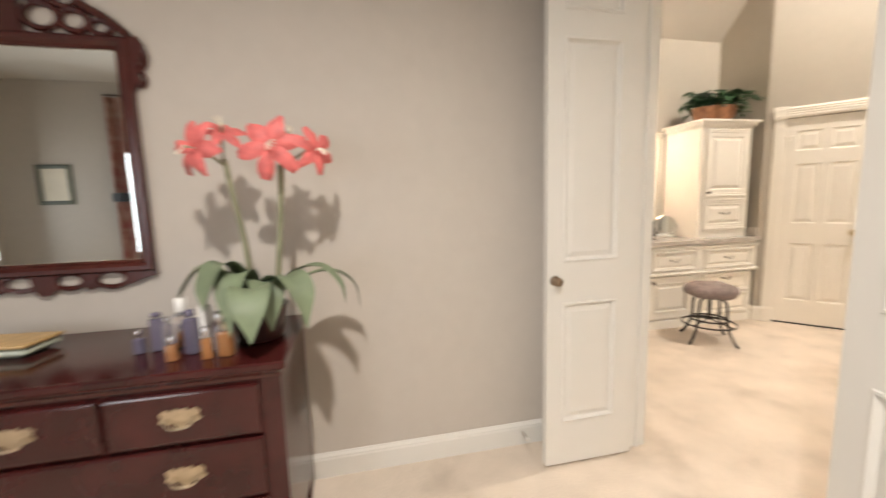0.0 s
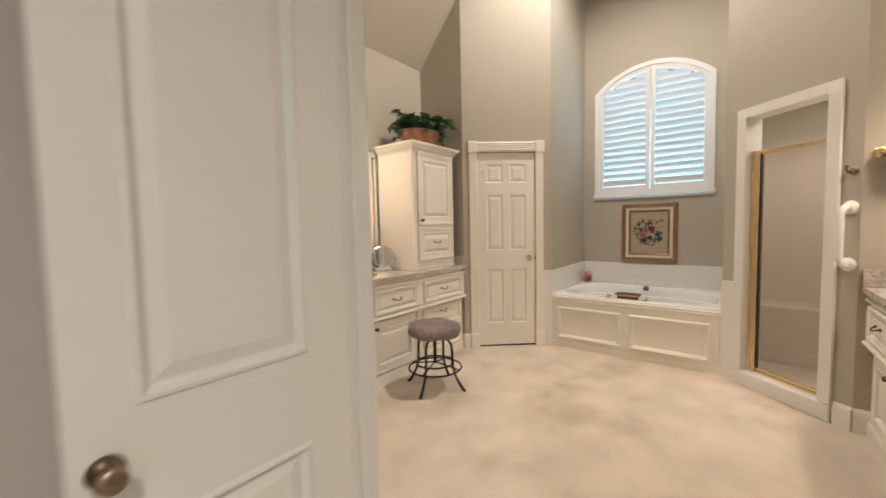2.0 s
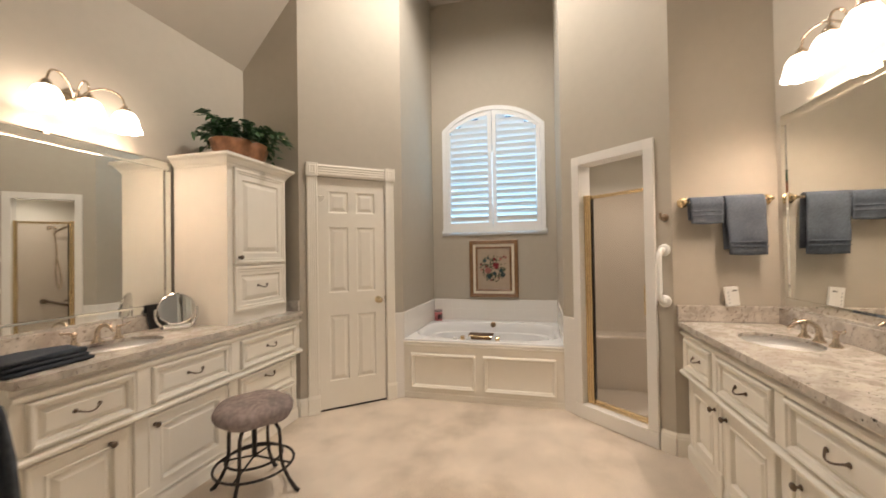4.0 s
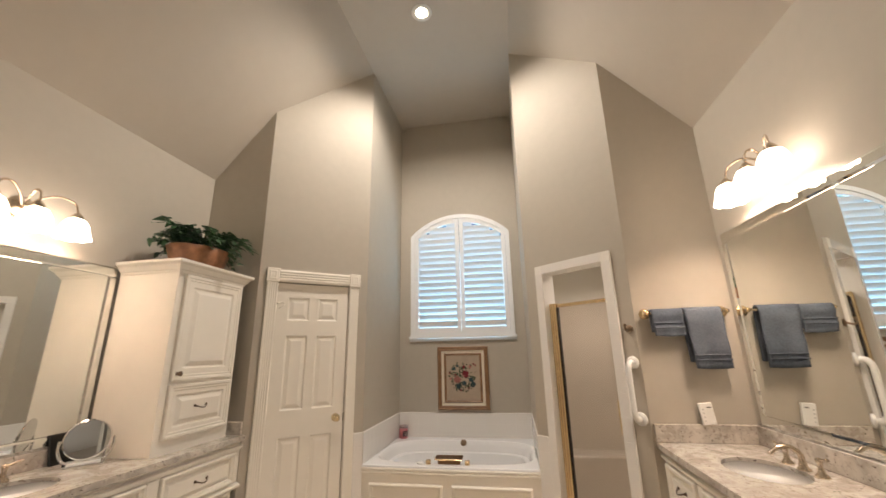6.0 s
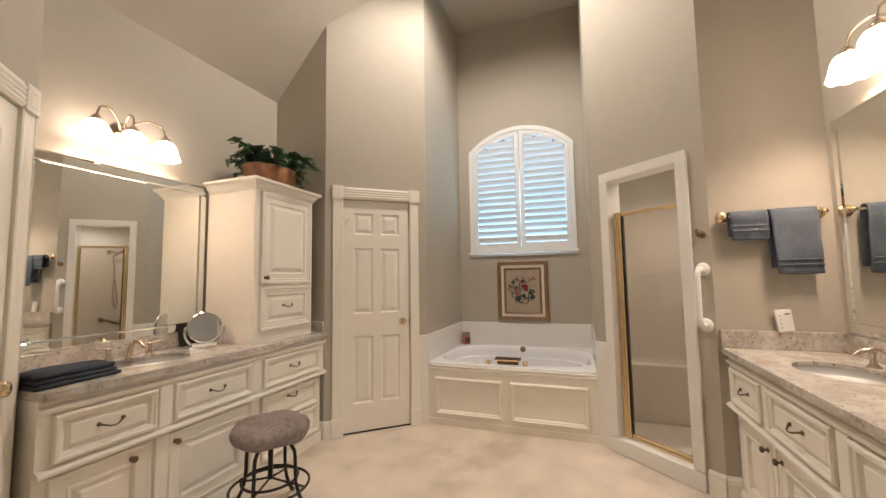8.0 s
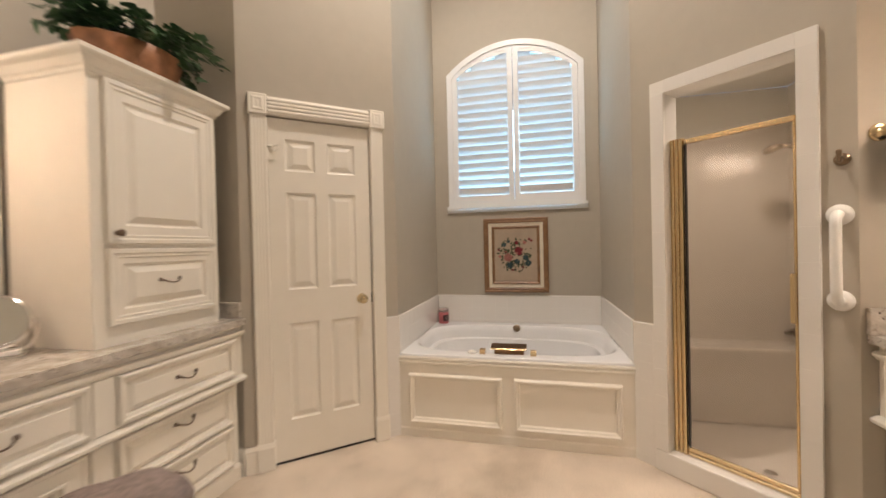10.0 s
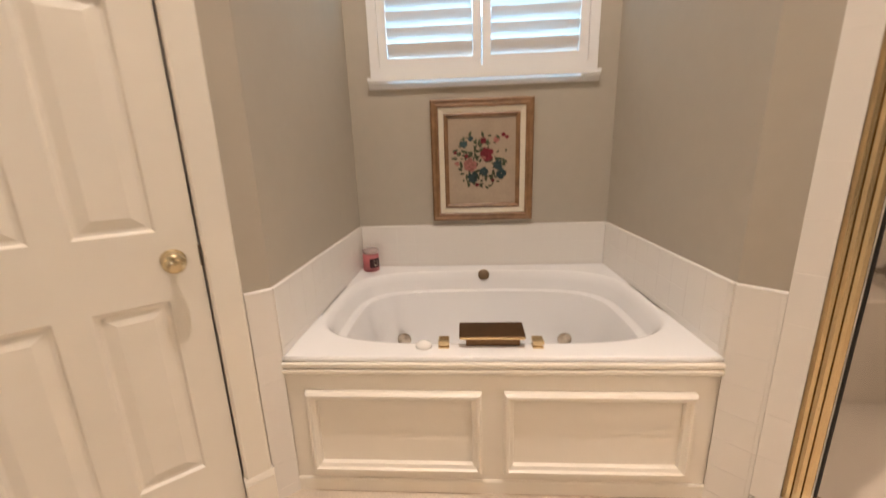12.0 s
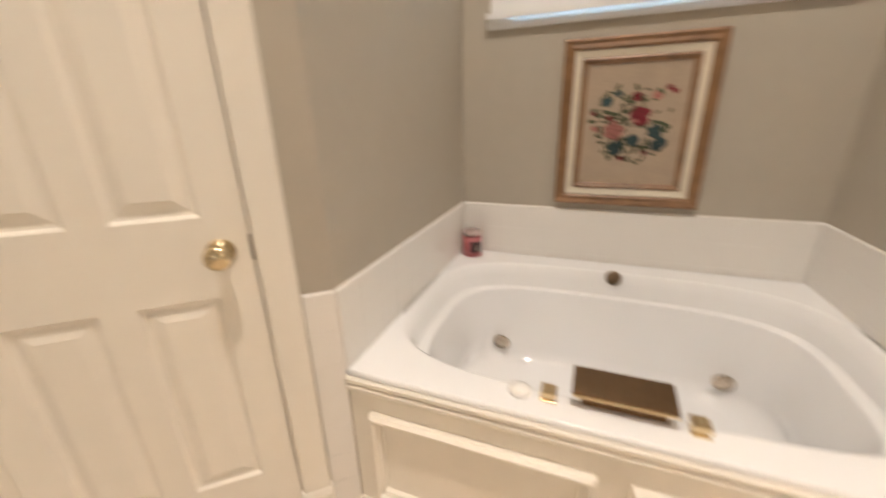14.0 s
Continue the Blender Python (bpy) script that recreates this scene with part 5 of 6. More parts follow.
for k in range(46):
    a = 2 * math.pi * k / 46 + random.uniform(-0.1, 0.1)
    reach = random.uniform(0.06, 0.30)
    rise = random.uniform(0.02, 0.13)
    start = Vector((0.10 * math.cos(a) * random.random(), 0.07 * math.sin(a) * random.random(), 0.10))
    end = start + Vector((reach * math.cos(a) * 0.98, reach * math.sin(a) * 0.62, rise - (0.10 * (reach > 0.2) * random.random())))
    midp = (start + end) / 2 + Vector((0, 0, 0.06 + 0.05 * random.random()))
    line = bow([start, midp, end], 4)
    tube(bs, line, 0.0022, 5)
    for j in range(2, len(line)):
        for _ in range(2):
            at = line[j] + Vector((random.uniform(-0.02, 0.02), random.uniform(-0.02, 0.02), random.uniform(-0.01, 0.02)))
            if at.x > 0.36:
                continue
            ivy_leaf(bl, at, Vector((math.cos(a) + random.uniform(-0.9, 0.9), math.sin(a) + random.uniform(-0.9, 0.9), random.uniform(-0.6, 0.3))), Vector((random.uniform(-0.3, 0.3), random.uniform(-0.3, 0.3), 1)), random.uniform(0.026, 0.055))
part("foliage", bl, LEAF, ivy, "dark green ivy leaves", smooth=True)
part("stems", bs, LEAF, ivy, smooth=True)
tube(bt := bmesh.new(), bow([(0.02, 0, 0.1), (0.03, 0.01, 0.2), (0.025, 0, 0.27)], 5), 0.006, 6)
part("dry_sprig", bt, WICKER, ivy, "brown dried sprig", smooth=True)

# ---------------------------------------------------------------- small things on the left counter and the tub
mm = thing("makeup_mirror", pose(3.29, 3.85, TOPZ + 0.001, 0, 0, -38), "round chrome tilting make-up mirror on a stand", "mirror")
part("disc", lathe(bmesh.new(), [(0, -0.006), (0.098, -0.006), (0.104, -0.002), (0.104, 0.004), (0.098, 0.008), (0, 0.008)], 40, pose(0, 0, 0.135, 78, 0, 0)), CHROME, mm, smooth=False)
part("glass", lathe(bmesh.new(), [(0, 0.0082), (0.09, 0.0082), (0.09, 0.0095), (0, 0.0095)], 40, pose(0, 0, 0.135, 78, 0, 0)), MIRROR, mm)
bm = tube(bmesh.new(), bow([(-0.112, 0, 0.14), (-0.114, 0, 0.09), (-0.088, 0, 0.035), (-0.03, 0.0, 0.016), (0.03, 0, 0.016), (0.088, 0, 0.035), (0.114, 0, 0.09), (0.112, 0, 0.14)], 5), 0.007, 8)
part("yoke", bm, CHROME, mm, smooth=True)
part("base", box(bmesh.new(), -0.085, 0.085, -0.05, 0.05, 0.0, 0.016, 0.004, 2), CHROME, mm)
part("tray", boxes((-0.07, 0.07, -0.045, 0.03, 0.0165, 0.03)), PLASTIC, mm, "white base insert")
sb = thing("soap_bottle", pose(3.395, 3.88, TOPZ + 0.001), "small clear plastic bottle on the counter", "bottle")
part("bottle", lathe(bmesh.new(), [(0, 0), (0.022, 0), (0.024, 0.01), (0.024, 0.085), (0.014, 0.10), (0.012, 0.105), (0, 0.105)], 18), material("clear_plastic", (0.85, 0.85, 0.82), 0.1, **{"Transmission Weight": 0.85}), sb, smooth=True)
part("cap", lathe(bmesh.new(), [(0, 0.106), (0.012, 0.106), (0.012, 0.125), (0, 0.126)], 14), PLASTIC, sb, smooth=True)
# black slab built for a reflection: the make-up mirror's back in the wall mirror
ct = thing("reflected_back_slab", pose(3.36, YL - 0.045, TOPZ + 0.001, -14, 0, 0), "black slab standing in for the make-up mirror's back reflected in the wall mirror", "case")
part("case", box(bmesh.new(), -0.11, 0.03, -0.012, 0.0, 0.0, 0.16, 0.003), BLACK, ct)
fold = thing("folded_towel", pose(2.475, 3.675, TOPZ + 0.001, 0, 0, 4), "dark charcoal towel folded flat on the counter", "towel")
for k in range(3):
    # each ply turns back on itself at the rounded end
    bm = bmesh.new()
    z0, long, deep = 0.002 + 0.019 * k, 0.165 - 0.014 * k, 0.10 - 0.007 * k
    loop = [(-0.155, z0 + 0.014), (-0.155, z0)] + [(long * u, z0) for u in (-0.5, 0.0, 0.5, 0.85)] + [(long + 0.009 * math.sin(a), z0 + 0.0085 - 0.0085 * math.cos(a)) for a in np.linspace(0.2, math.pi - 0.2, 6)] + [(long * u, z0 + 0.017) for u in (0.85, 0.5, 0.0, -0.5)]
    rows = []
    for v_ in np.linspace(-1, 1, 13):
        rows.append([bm.verts.new((px + 0.010 * math.sin(2.3 * v_ + k), deep * v_ + 0.004 * math.sin(9 * px + k),
                                   pz + (0.004 * (1 + math.sin(4 * v_ + 17 * px + 2 * k)) if k == 2 and pz > z0 + 0.012 else 0.0))) for px, pz in loop])
    for p_, q_ in zip(rows, rows[1:]):
        for i in range(len(loop)):
            i2 = (i + 1) % len(loop)
            bm.faces.new((p_[i], p_[i2], q_[i2], q_[i]))
    bm.faces.new(rows[0])
    bm.faces.new(rows[-1])
    part("ply", bm, TOWEL_DARK, fold, smooth=True)
cd = thing("candle_jar", pose(5.768, 2.745, RIM + 0.001) @ Matrix.Scale(1.3, 4), "pink candle in a glass jar with lid", "candle")
part("wax", lathe(bmesh.new(), [(0, 0.002), (0.036, 0.002), (0.037, 0.075), (0, 0.075)], 24), material("pink_wax", (0.50, 0.14, 0.15), 0.4, grain=0.05, scale=10), cd, smooth=True)
part("lid", lathe(bmesh.new(), [(0, 0.082), (0.032, 0.082), (0.036, 0.086), (0.036, 0.098), (0.028, 0.104), (0, 0.105)], 24), material("jar_glass", (0.75, 0.62, 0.6), 0.08, **{"Transmission Weight": 0.6}), cd, "clear glass lid", smooth=True)
bm = bmesh.new()
for k in range(7):
    a0, a1 = math.radians(185 + 12 * k), math.radians(197 + 12 * k)
    bm.faces.new([bm.verts.new((0.0378 * math.cos(a), 0.0378 * math.sin(a), z)) for a, z in ((a0, 0.018), (a1, 0.018), (a1, 0.062), (a0, 0.062))])
part("label", bm, material("dark_label", (0.05, 0.015, 0.02), 0.5), cd, "dark red paper label")
bm = bmesh.new()
for z, w in ((0.046, 24), (0.036, 30), (0.028, 18)):
    a0, a1 = math.radians(227 - w / 2), math.radians(227 + w / 2)
    bm.faces.new([bm.verts.new((0.0384 * math.cos(a), 0.0384 * math.sin(a), zz)) for a, zz in ((a0, z), (a1, z), (a1, z + 0.004), (a0, z + 0.004))])
part("label_writing", bm, LINEN, cd)
# towel on a ring just inside the entry
folded_towel("bath_towel", pose(ENTRY + 0.118, 2.435, 1.135) @ pose(0, 0, 0, 0, 0, 90) @ pose(0, 0, 0, -5, 0, 0), 0.28, 0.80, 0.70, TOWEL, "slate blue bath towel hanging inside the entry", 0.0, 8, r=0.032)
rg = thing("towel_holder", pose(ENTRY + 0.0005, 2.435, 1.135), "brushed nickel towel holder on the wall", "towel bar")
part("bar", tube(bmesh.new(), [(0.124, -0.17, 0), (0.124, 0.17, 0)], 0.008, 10), NICKEL, rg, smooth=True)
for y in (-0.165, 0.165):
    part("rosette", lathe(bmesh.new(), [(0, 0), (0.028, 0), (0.022, 0.01), (0.009, 0.018), (0.009, 0.119), (0, 0.121)], 18, pose(0, y, 0, 0, 90, 0)), NICKEL, rg, smooth=True)


# ---------------------------------------------------------------- bedroom: dresser
MAHOG = material("mahogany", (0.045, 0.007, 0.0065), 0.15, grain=0.45, scale=7, bump=0.05, bscale=60)
MAHOG_D = material("mahogany_dark", (0.062, 0.013, 0.010), 0.24, grain=0.4, scale=9, bump=0.05, bscale=60)
DX0, DX1, DF, DB, DT = -1.60, -0.195, 1.655, 2.18, 0.845
dr = thing("dresser", pose(0, DF, 0), "glossy mahogany chest of drawers with brass pulls", "dresser")
dd = DB - DF
part("body", boxes((DX0, DX1, 0.0, dd, 0.10, DT - 0.03)), MAHOG, dr)
bm = box(bmesh.new(), DX0 - 0.02, DX1 + 0.022, -0.028, dd, DT - 0.028, DT, 0.009, 3)
part("top", bm, MAHOG, dr, "polished mahogany top")
part("frieze_moulding", moulding(bmesh.new(), DX0 - 0.006, DX1 + 0.006, 0, [(0, DT - 0.058), (0.008, DT - 0.056), (0.012, DT - 0.044), (0.02, DT - 0.032), (0.02, DT - 0.029), (0, DT - 0.029)]), MAHOG_D, dr)
part("base_moulding", moulding(bmesh.new(), DX0 - 0.01, DX1 + 0.01, 0, [(0, 0.10), (0.016, 0.10), (0.016, 0.125), (0.008, 0.14), (0, 0.142)]), MAHOG_D, dr)
for x in (DX0, DX1):
    e = 1 if x == DX0 else -1
    bm = bmesh.new()
    pts = [(0, 0.10), (0.16, 0.10), (0.13, 0.085), (0.105, 0.06), (0.09, 0.03), (0.085, 0.0), (0.004, 0.0), (-0.008, 0.05)]
    a = [bm.verts.new((x + e * px, -0.012, pz)) for px, pz in pts]
    b = [bm.verts.new((x + e * px, 0.02, pz)) for px, pz in pts]
    bm.faces.new(a)
    bm.faces.new(b)
    for k in range(len(pts)):
        j = (k + 1) % len(pts)
        bm.faces.new((a[k], a[j], b[j], b[k]))
    part("bracket_foot", bm, MAHOG_D, dr)
    part("bracket_foot", boxes((min(x, x + e * 0.02), max(x, x + e * 0.02), dd - 0.12, dd, 0, 0.10)), MAHOG_D, dr)
AGED = material("aged_brass", (0.55, 0.46, 0.33), 0.3, 1.0, grain=0.2, scale=40)


def batwing(parent, x, z):
    """A bat-wing backplate with a swinging bail."""
    bm = bmesh.new()
    half = [(1.25 * u, 1.25 * w) for u, w in [(0.0, 0.022), (0.012, 0.028), (0.02, 0.018), (0.034, 0.026), (0.046, 0.016), (0.042, 0.004), (0.048, -0.006), (0.034, -0.014), (0.02, -0.012), (0.008, -0.026), (0.0, -0.03)]]
    ring = [(px, pz) for px, pz in half] + [(-px, pz) for px, pz in half[-2:0:-1]]
    a = [bm.verts.new((x + px, -0.0245, z + pz)) for px, pz in ring]
    b = [bm.verts.new((x + px, -0.021, z + pz)) for px, pz in ring]
    bm.faces.new(a)
    for k in range(len(ring)):
        j = (k + 1) % len(ring)
        bm.faces.new((a[k], a[j], b[j], b[k]))
    part("backplate", bm, AGED, parent)
    bm = tube(bmesh.new(), bow([(x - 0.036, -0.026, z + 0.004), (x - 0.038, -0.036, z - 0.006), (x - 0.026, -0.040, z - 0.022), (x, -0.041, z - 0.026), (x + 0.026, -0.040, z - 0.022), (x + 0.038, -0.036, z - 0.006), (x + 0.036, -0.026, z + 0.004)], 4), 0.0032, 8)
    part("bail", bm, AGED, parent, smooth=True)


for x0, x1, z0, z1 in ((-0.70, -0.262, 0.605, 0.775), (-1.125, -0.715, 0.605, 0.775), (-1.565, -1.14, 0.605, 0.775), (-1.565, -0.262, 0.385, 0.59), (-1.565, -0.262, 0.155, 0.37)):
    d = part("drawer", rings(bmesh.new(), x0, x1, z0, z1, [(0, 0), (0, 0.014), (0.004, 0.019), (0.010, 0.0205), (0.014, 0.0205)]), MAHOG, dr, "mahogany drawer front with cock-beaded edge")
    if x1 - x0 > 1:
        for x in (-0.495, -1.33):
            batwing(d, x, (z0 + z1) / 2 + 0.01)
    else:
        batwing(d, (x0 + x1) / 2 - 0.01, (z0 + z1) / 2 + 0.004)

# carved mirror over the dresser
mc = -1.17
cm = thing("carved_mirror", pose(mc, BEDWALL - 0.001, 0), "fretwork-carved mahogany wall mirror above the dresser", "mirror")
GX, GZ0, GZ1, FW = 0.355, 1.135, 1.975, 0.052
part("glass", boxes((-GX, GX, -0.014, -0.004, GZ0, GZ1)), MIRROR, cm)
part("frame", square_frame(bmesh.new(), -GX - FW + 0.006, GX + FW - 0.006, GZ0 - FW + 0.006, GZ1 + FW - 0.006, FW, [(0, 0), (0, 0.026), (0.15, 0.034), (0.45, 0.034), (0.7, 0.024), (0.85, 0.026), (1, 0.016), (1, 0.0)]), MAHOG_D, cm)
part("gilt_slip", square_frame(bmesh.new(), -GX, GX, GZ0, GZ1, 0.006, [(0, 0.0), (0, 0.018), (1, 0.017), (1, 0.0)]), AGED, cm)


def fret(bm, pts, y0=-0.022, y1=-0.002, e=1):
    a = [bm.verts.new((e * x, y0, z)) for x, z in pts]
    b = [bm.verts.new((e * x, y1, z)) for x, z in pts]
    bm.faces.new(a)
    bm.faces.new(b)
    for k in range(len(pts)):
        j = (k + 1) % len(pts)
        bm.faces.new((a[k], a[j], b[j], b[k]))


for e in (-1, 1):
    # scrolled ears, bottom apron and crest, each pierced by gaps between scrolls
    bm = bmesh.new()
    for zc, s_ in ((1.955, 1), (1.87, 0.7)):
        tube(bm, [(e * (0.425 + 0.028 * s_ * math.cos(t) * (1 - t / 9)), -0.012, zc + 0.045 * s_ * math.sin(t) * (1 - t / 9)) for t in np.linspace(-1.5, 5.2, 18)], 0.010 * s_, 6)
    fret(bm, [(0.398, 1.80), (0.412, 1.83), (0.43, 1.86), (0.42, 1.90), (0.44, 1.95), (0.45, 2.0), (0.43, 2.03), (0.40, 2.02)], e=e)
    part("ear_scroll", bm, MAHOG_D, cm, smooth=False)
    bm = bmesh.new()
    for xc, r in ((0.085, 0.042), (0.235, 0.046)):
        tube(bm, [(e * (xc + r * 1.25 * math.cos(t)), -0.012, 1.062 + r * 0.75 * math.sin(t)) for t in np.linspace(0, 2 * math.pi, 24)[:-1]], 0.011, 6, True)
    fret(bm, [(0.29, 1.095), (0.40, 1.095), (0.405, 1.07), (0.36, 1.06), (0.30, 1.035)], e=e)
    fret(bm, [(0.13, 1.095), (0.19, 1.095), (0.18, 1.03), (0.16, 1.02), (0.14, 1.03)], e=e)
    fret(bm, [(0.0, 1.095), (0.05, 1.095), (0.04, 1.03), (0.02, 1.01), (0.0, 1.005)], e=e)
    part("apron_scroll", bm, MAHOG_D, cm, smooth=False)
    bm = bmesh.new()
    for xc, zc, r in ((0.12, 2.085, 0.05), (0.225, 2.075, 0.042), (0.31, 2.055, 0.03), (0.11, 2.18, 0.045), (0.2, 2.15, 0.03)):
        tube(bm, [(e * (xc + r * 1.1 * math.cos(t)), -0.012, zc + r * 0.9 * math.sin(t)) for t in np.linspace(0, 2 * math.pi, 24)[:-1]], 0.012, 6, True)
    tube(bm, bow([(e * 0.40, -0.012, 2.03), (e * 0.33, -0.012, 2.09), (e * 0.25, -0.012, 2.14), (e * 0.18, -0.012, 2.22), (e * 0.08, -0.012, 2.27), (e * 0.03, -0.012, 2.24)], 5), 0.016, 8)
    fret(bm, [(0.0, 2.02), (0.06, 2.02), (0.055, 2.12), (0.06, 2.2), (0.04, 2.26), (0.0, 2.28)], e=e)
    part("crest_scroll", bm, MAHOG_D, cm, smooth=False)

# ---------------------------------------------------------------- amaryllis in a pot
PETAL = material("coral_petal", (0.68, 0.155, 0.145), 0.6, grain=0.25, scale=30)
STRAP = material("sage_leaf", (0.16, 0.20, 0.12), 0.55, grain=0.25, scale=16)
STEM = material("stem_green", (0.24, 0.24, 0.15), 0.6, grain=0.2, scale=20)
POTX, POTY = -0.305, 1.90
am = thing("potted_amaryllis", pose(POTX, POTY, DT + 0.0005), "silk coral amaryllis with strap leaves in a dark pot", "plant")
bm = lathe(bmesh.new(), [(0, 0), (0.075, 0), (0.082, 0.01), (0.10, 0.10), (0.108, 0.125), (0.104, 0.13), (0.09, 0.12), (0, 0.115)], 28)
part("pot", bm, material("dark_pot", (0.035, 0.014, 0.012), 0.3, grain=0.3, scale=20), am, "dark brown pot", smooth=True)


def strap(bm, line, w, up=Vector((0, 0, 1))):
    """A long leaf along a line, tapering to a point and channelled along its middle."""
    pts = bow(line, 7)
    n = len(pts)
    rows = []
    for k, p in enumerate(pts):
        d = (pts[min(k + 1, n - 1)] - pts[max(k - 1, 0)]).normalized()
        side = d.cross(up)
        side = side.normalized() if side.length > 0.05 else Vector((1, 0, 0))
        nor = side.cross(d)
        t = k / (n - 1)
        half = w / 2 * (0.7 + 0.5 * math.sin(math.pi * min(1, t * 1.1))) * (1 - max(0, (t - 0.7) / 0.3) ** 1.6) + 0.001
        rows.append([bm.verts.new(p + side * (u * half) + nor * (abs(u) * half * 0.3)) for u in (-1, 0, 1)])
    for a, b in zip(rows, rows[1:]):
        for j in (0, 1):
            bm.faces.new((a[j], a[j + 1], b[j + 1], b[j]))
    return bm


# leaves: (sideways, towards the room) directions with reach and rise
for dx, dy, reach, rise, w, tip in ((-0.9, -0.25, 0.22, 0.25, 0.058, 0.12), (-0.5, -0.8, 0.20, 0.27, 0.062, 0.10), (0.15, -1, 0.26, 0.20, 0.085, -0.02), (0.75, -0.7, 0.24, 0.22, 0.080, -0.01),
                                    (1.0, -0.25, 0.30, 0.24, 0.045, 0.06), (1.0, 0.1, 0.34, 0.21, 0.036, -0.03), (-0.75, -0.5, 0.16, 0.22, 0.07, 0.02), (0.4, -0.85, 0.17, 0.21, 0.08, 0.0), (-0.2, -0.9, 0.18, 0.24, 0.07, 0.01)):
    d = Vector((dx, dy, 0)).normalized()
    line = [Vector((0, 0, 0.11)) + d * 0.02, d * reach * 0.45 + Vector((0, 0, rise)), d * reach * 0.8 + Vector((0, 0, rise * 1.12)), d * reach * 1.05 + Vector((0, 0, rise * 0.85)), d * reach * 1.12 + Vector((0, 0, max(tip, 0.01) + 0.06))]
    part("leaf", strap(bmesh.new(), line, w * 1.25), STRAP, am, "arching sage green strap leaf", smooth=True)


def bloom(at, face, r, turn):
    """Six pointed, curling petals about a throat, with stamens."""
    z = face.normalized()
    x = z.orthogonal().normalized()
    y = z.cross(x)
    throat = lathe(bmesh.new(), [(0.004, -0.02), (0.008, -0.012), (r * 0.12, 0.0), (r * 0.2, r * 0.1), (r * 0.17, r * 0.1), (r * 0.08, 0.002), (0.002, -0.012)], 12, Matrix.Translation(at) @ z.to_track_quat('Z', 'Y').to_matrix().to_4x4())
    f = part("bloom", throat, PETAL, am, "coral red trumpet bloom", smooth=True)
    for k in range(6):
        bm = bmesh.new()
        a = turn + math.pi / 3 * k
        out = x * math.cos(a) + y * math.sin(a)
        side = z.cross(out)
        lift = 0.012 if k % 2 else 0.0
        rows = []
        for t in np.linspace(0, 1, 7):
            half = r * 0.26 * math.sin(math.pi * (0.06 + 0.82 * t)) ** 0.95 + 0.004 * math.sin(5 * a + 6 * t)
            c = at + out * (r * t) + z * (r * (0.55 * t - 0.75 * t * t) + lift * t)
            rows.append([bm.verts.new(c + side * (u * half) + z * (-abs(u) * half * 0.35 + 0.06 * r * t * math.sin(7 * t + 4 * u + 2 * a))) for u in (-1, -0.5, 0, 0.5, 1)])
        for p, q in zip(rows, rows[1:]):
            for j in range(4):
                bm.faces.new((p[j], p[j + 1], q[j + 1], q[j]))
        part("petal", bm, PETAL, f, smooth=True)
    bm = bmesh.new()
    for k in range(5):
        a = turn + 0.4 + 0.35 * k
        tube(bm, bow([at, at + z * r * 0.35 + x * 0.1 * r * math.cos(a), at + z * r * 0.6 + (x * math.cos(a) + y * math.sin(a)) * r * 0.3], 3), 0.0018, 5)
    part("stamens", bm, LINEN, f, "pale stamens")


s1, s2 = Vector((-0.085, 0.03, 0.665)), Vector((0.11, 0.04, 0.655))
part("stalk", tube(bmesh.new(), bow([(-0.02, 0.02, 0.10), (-0.035, 0.03, 0.35), (-0.065, 0.03, 0.56), s1 + Vector((0.005, 0, 0.01))], 5), 0.010, 10), STEM, am, smooth=True)
part("stalk", tube(bmesh.new(), bow([(0.06, 0.02, 0.10), (0.085, 0.035, 0.35), (0.105, 0.04, 0.56), s2], 5), 0.011, 10), STEM, am, smooth=True)
for tip, base, face, r, turn in (((-0.155, -0.03, 0.725), s1, (-0.5, -0.8, 0.05), 0.115, 0.2), ((-0.075, 0.01, 0.785), s1, (0.25, -0.55, 0.75), 0.095, 0.7),
                                 ((0.10, -0.05, 0.73), s2, (-0.05, -0.95, 0.15), 0.13, 0.5), ((0.245, -0.01, 0.72), s2, (0.65, -0.7, 0.1), 0.10, 0.1), ((0.15, 0.02, 0.77), s2, (0.3, -0.3, 0.9), 0.075, 0.3)):
    part("flower_stem", tube(bmesh.new(), bow([base - Vector((0, 0, 0.01)), (Vector(base) + Vector(tip)) / 2 + Vector((0, 0, -0.005)), Vector(tip)], 4), 0.005, 6), STEM, am, smooth=True)
    bloom(Vector(tip) + Vector((0, 0, -0.018)), Vector(face), r * 0.92, turn)

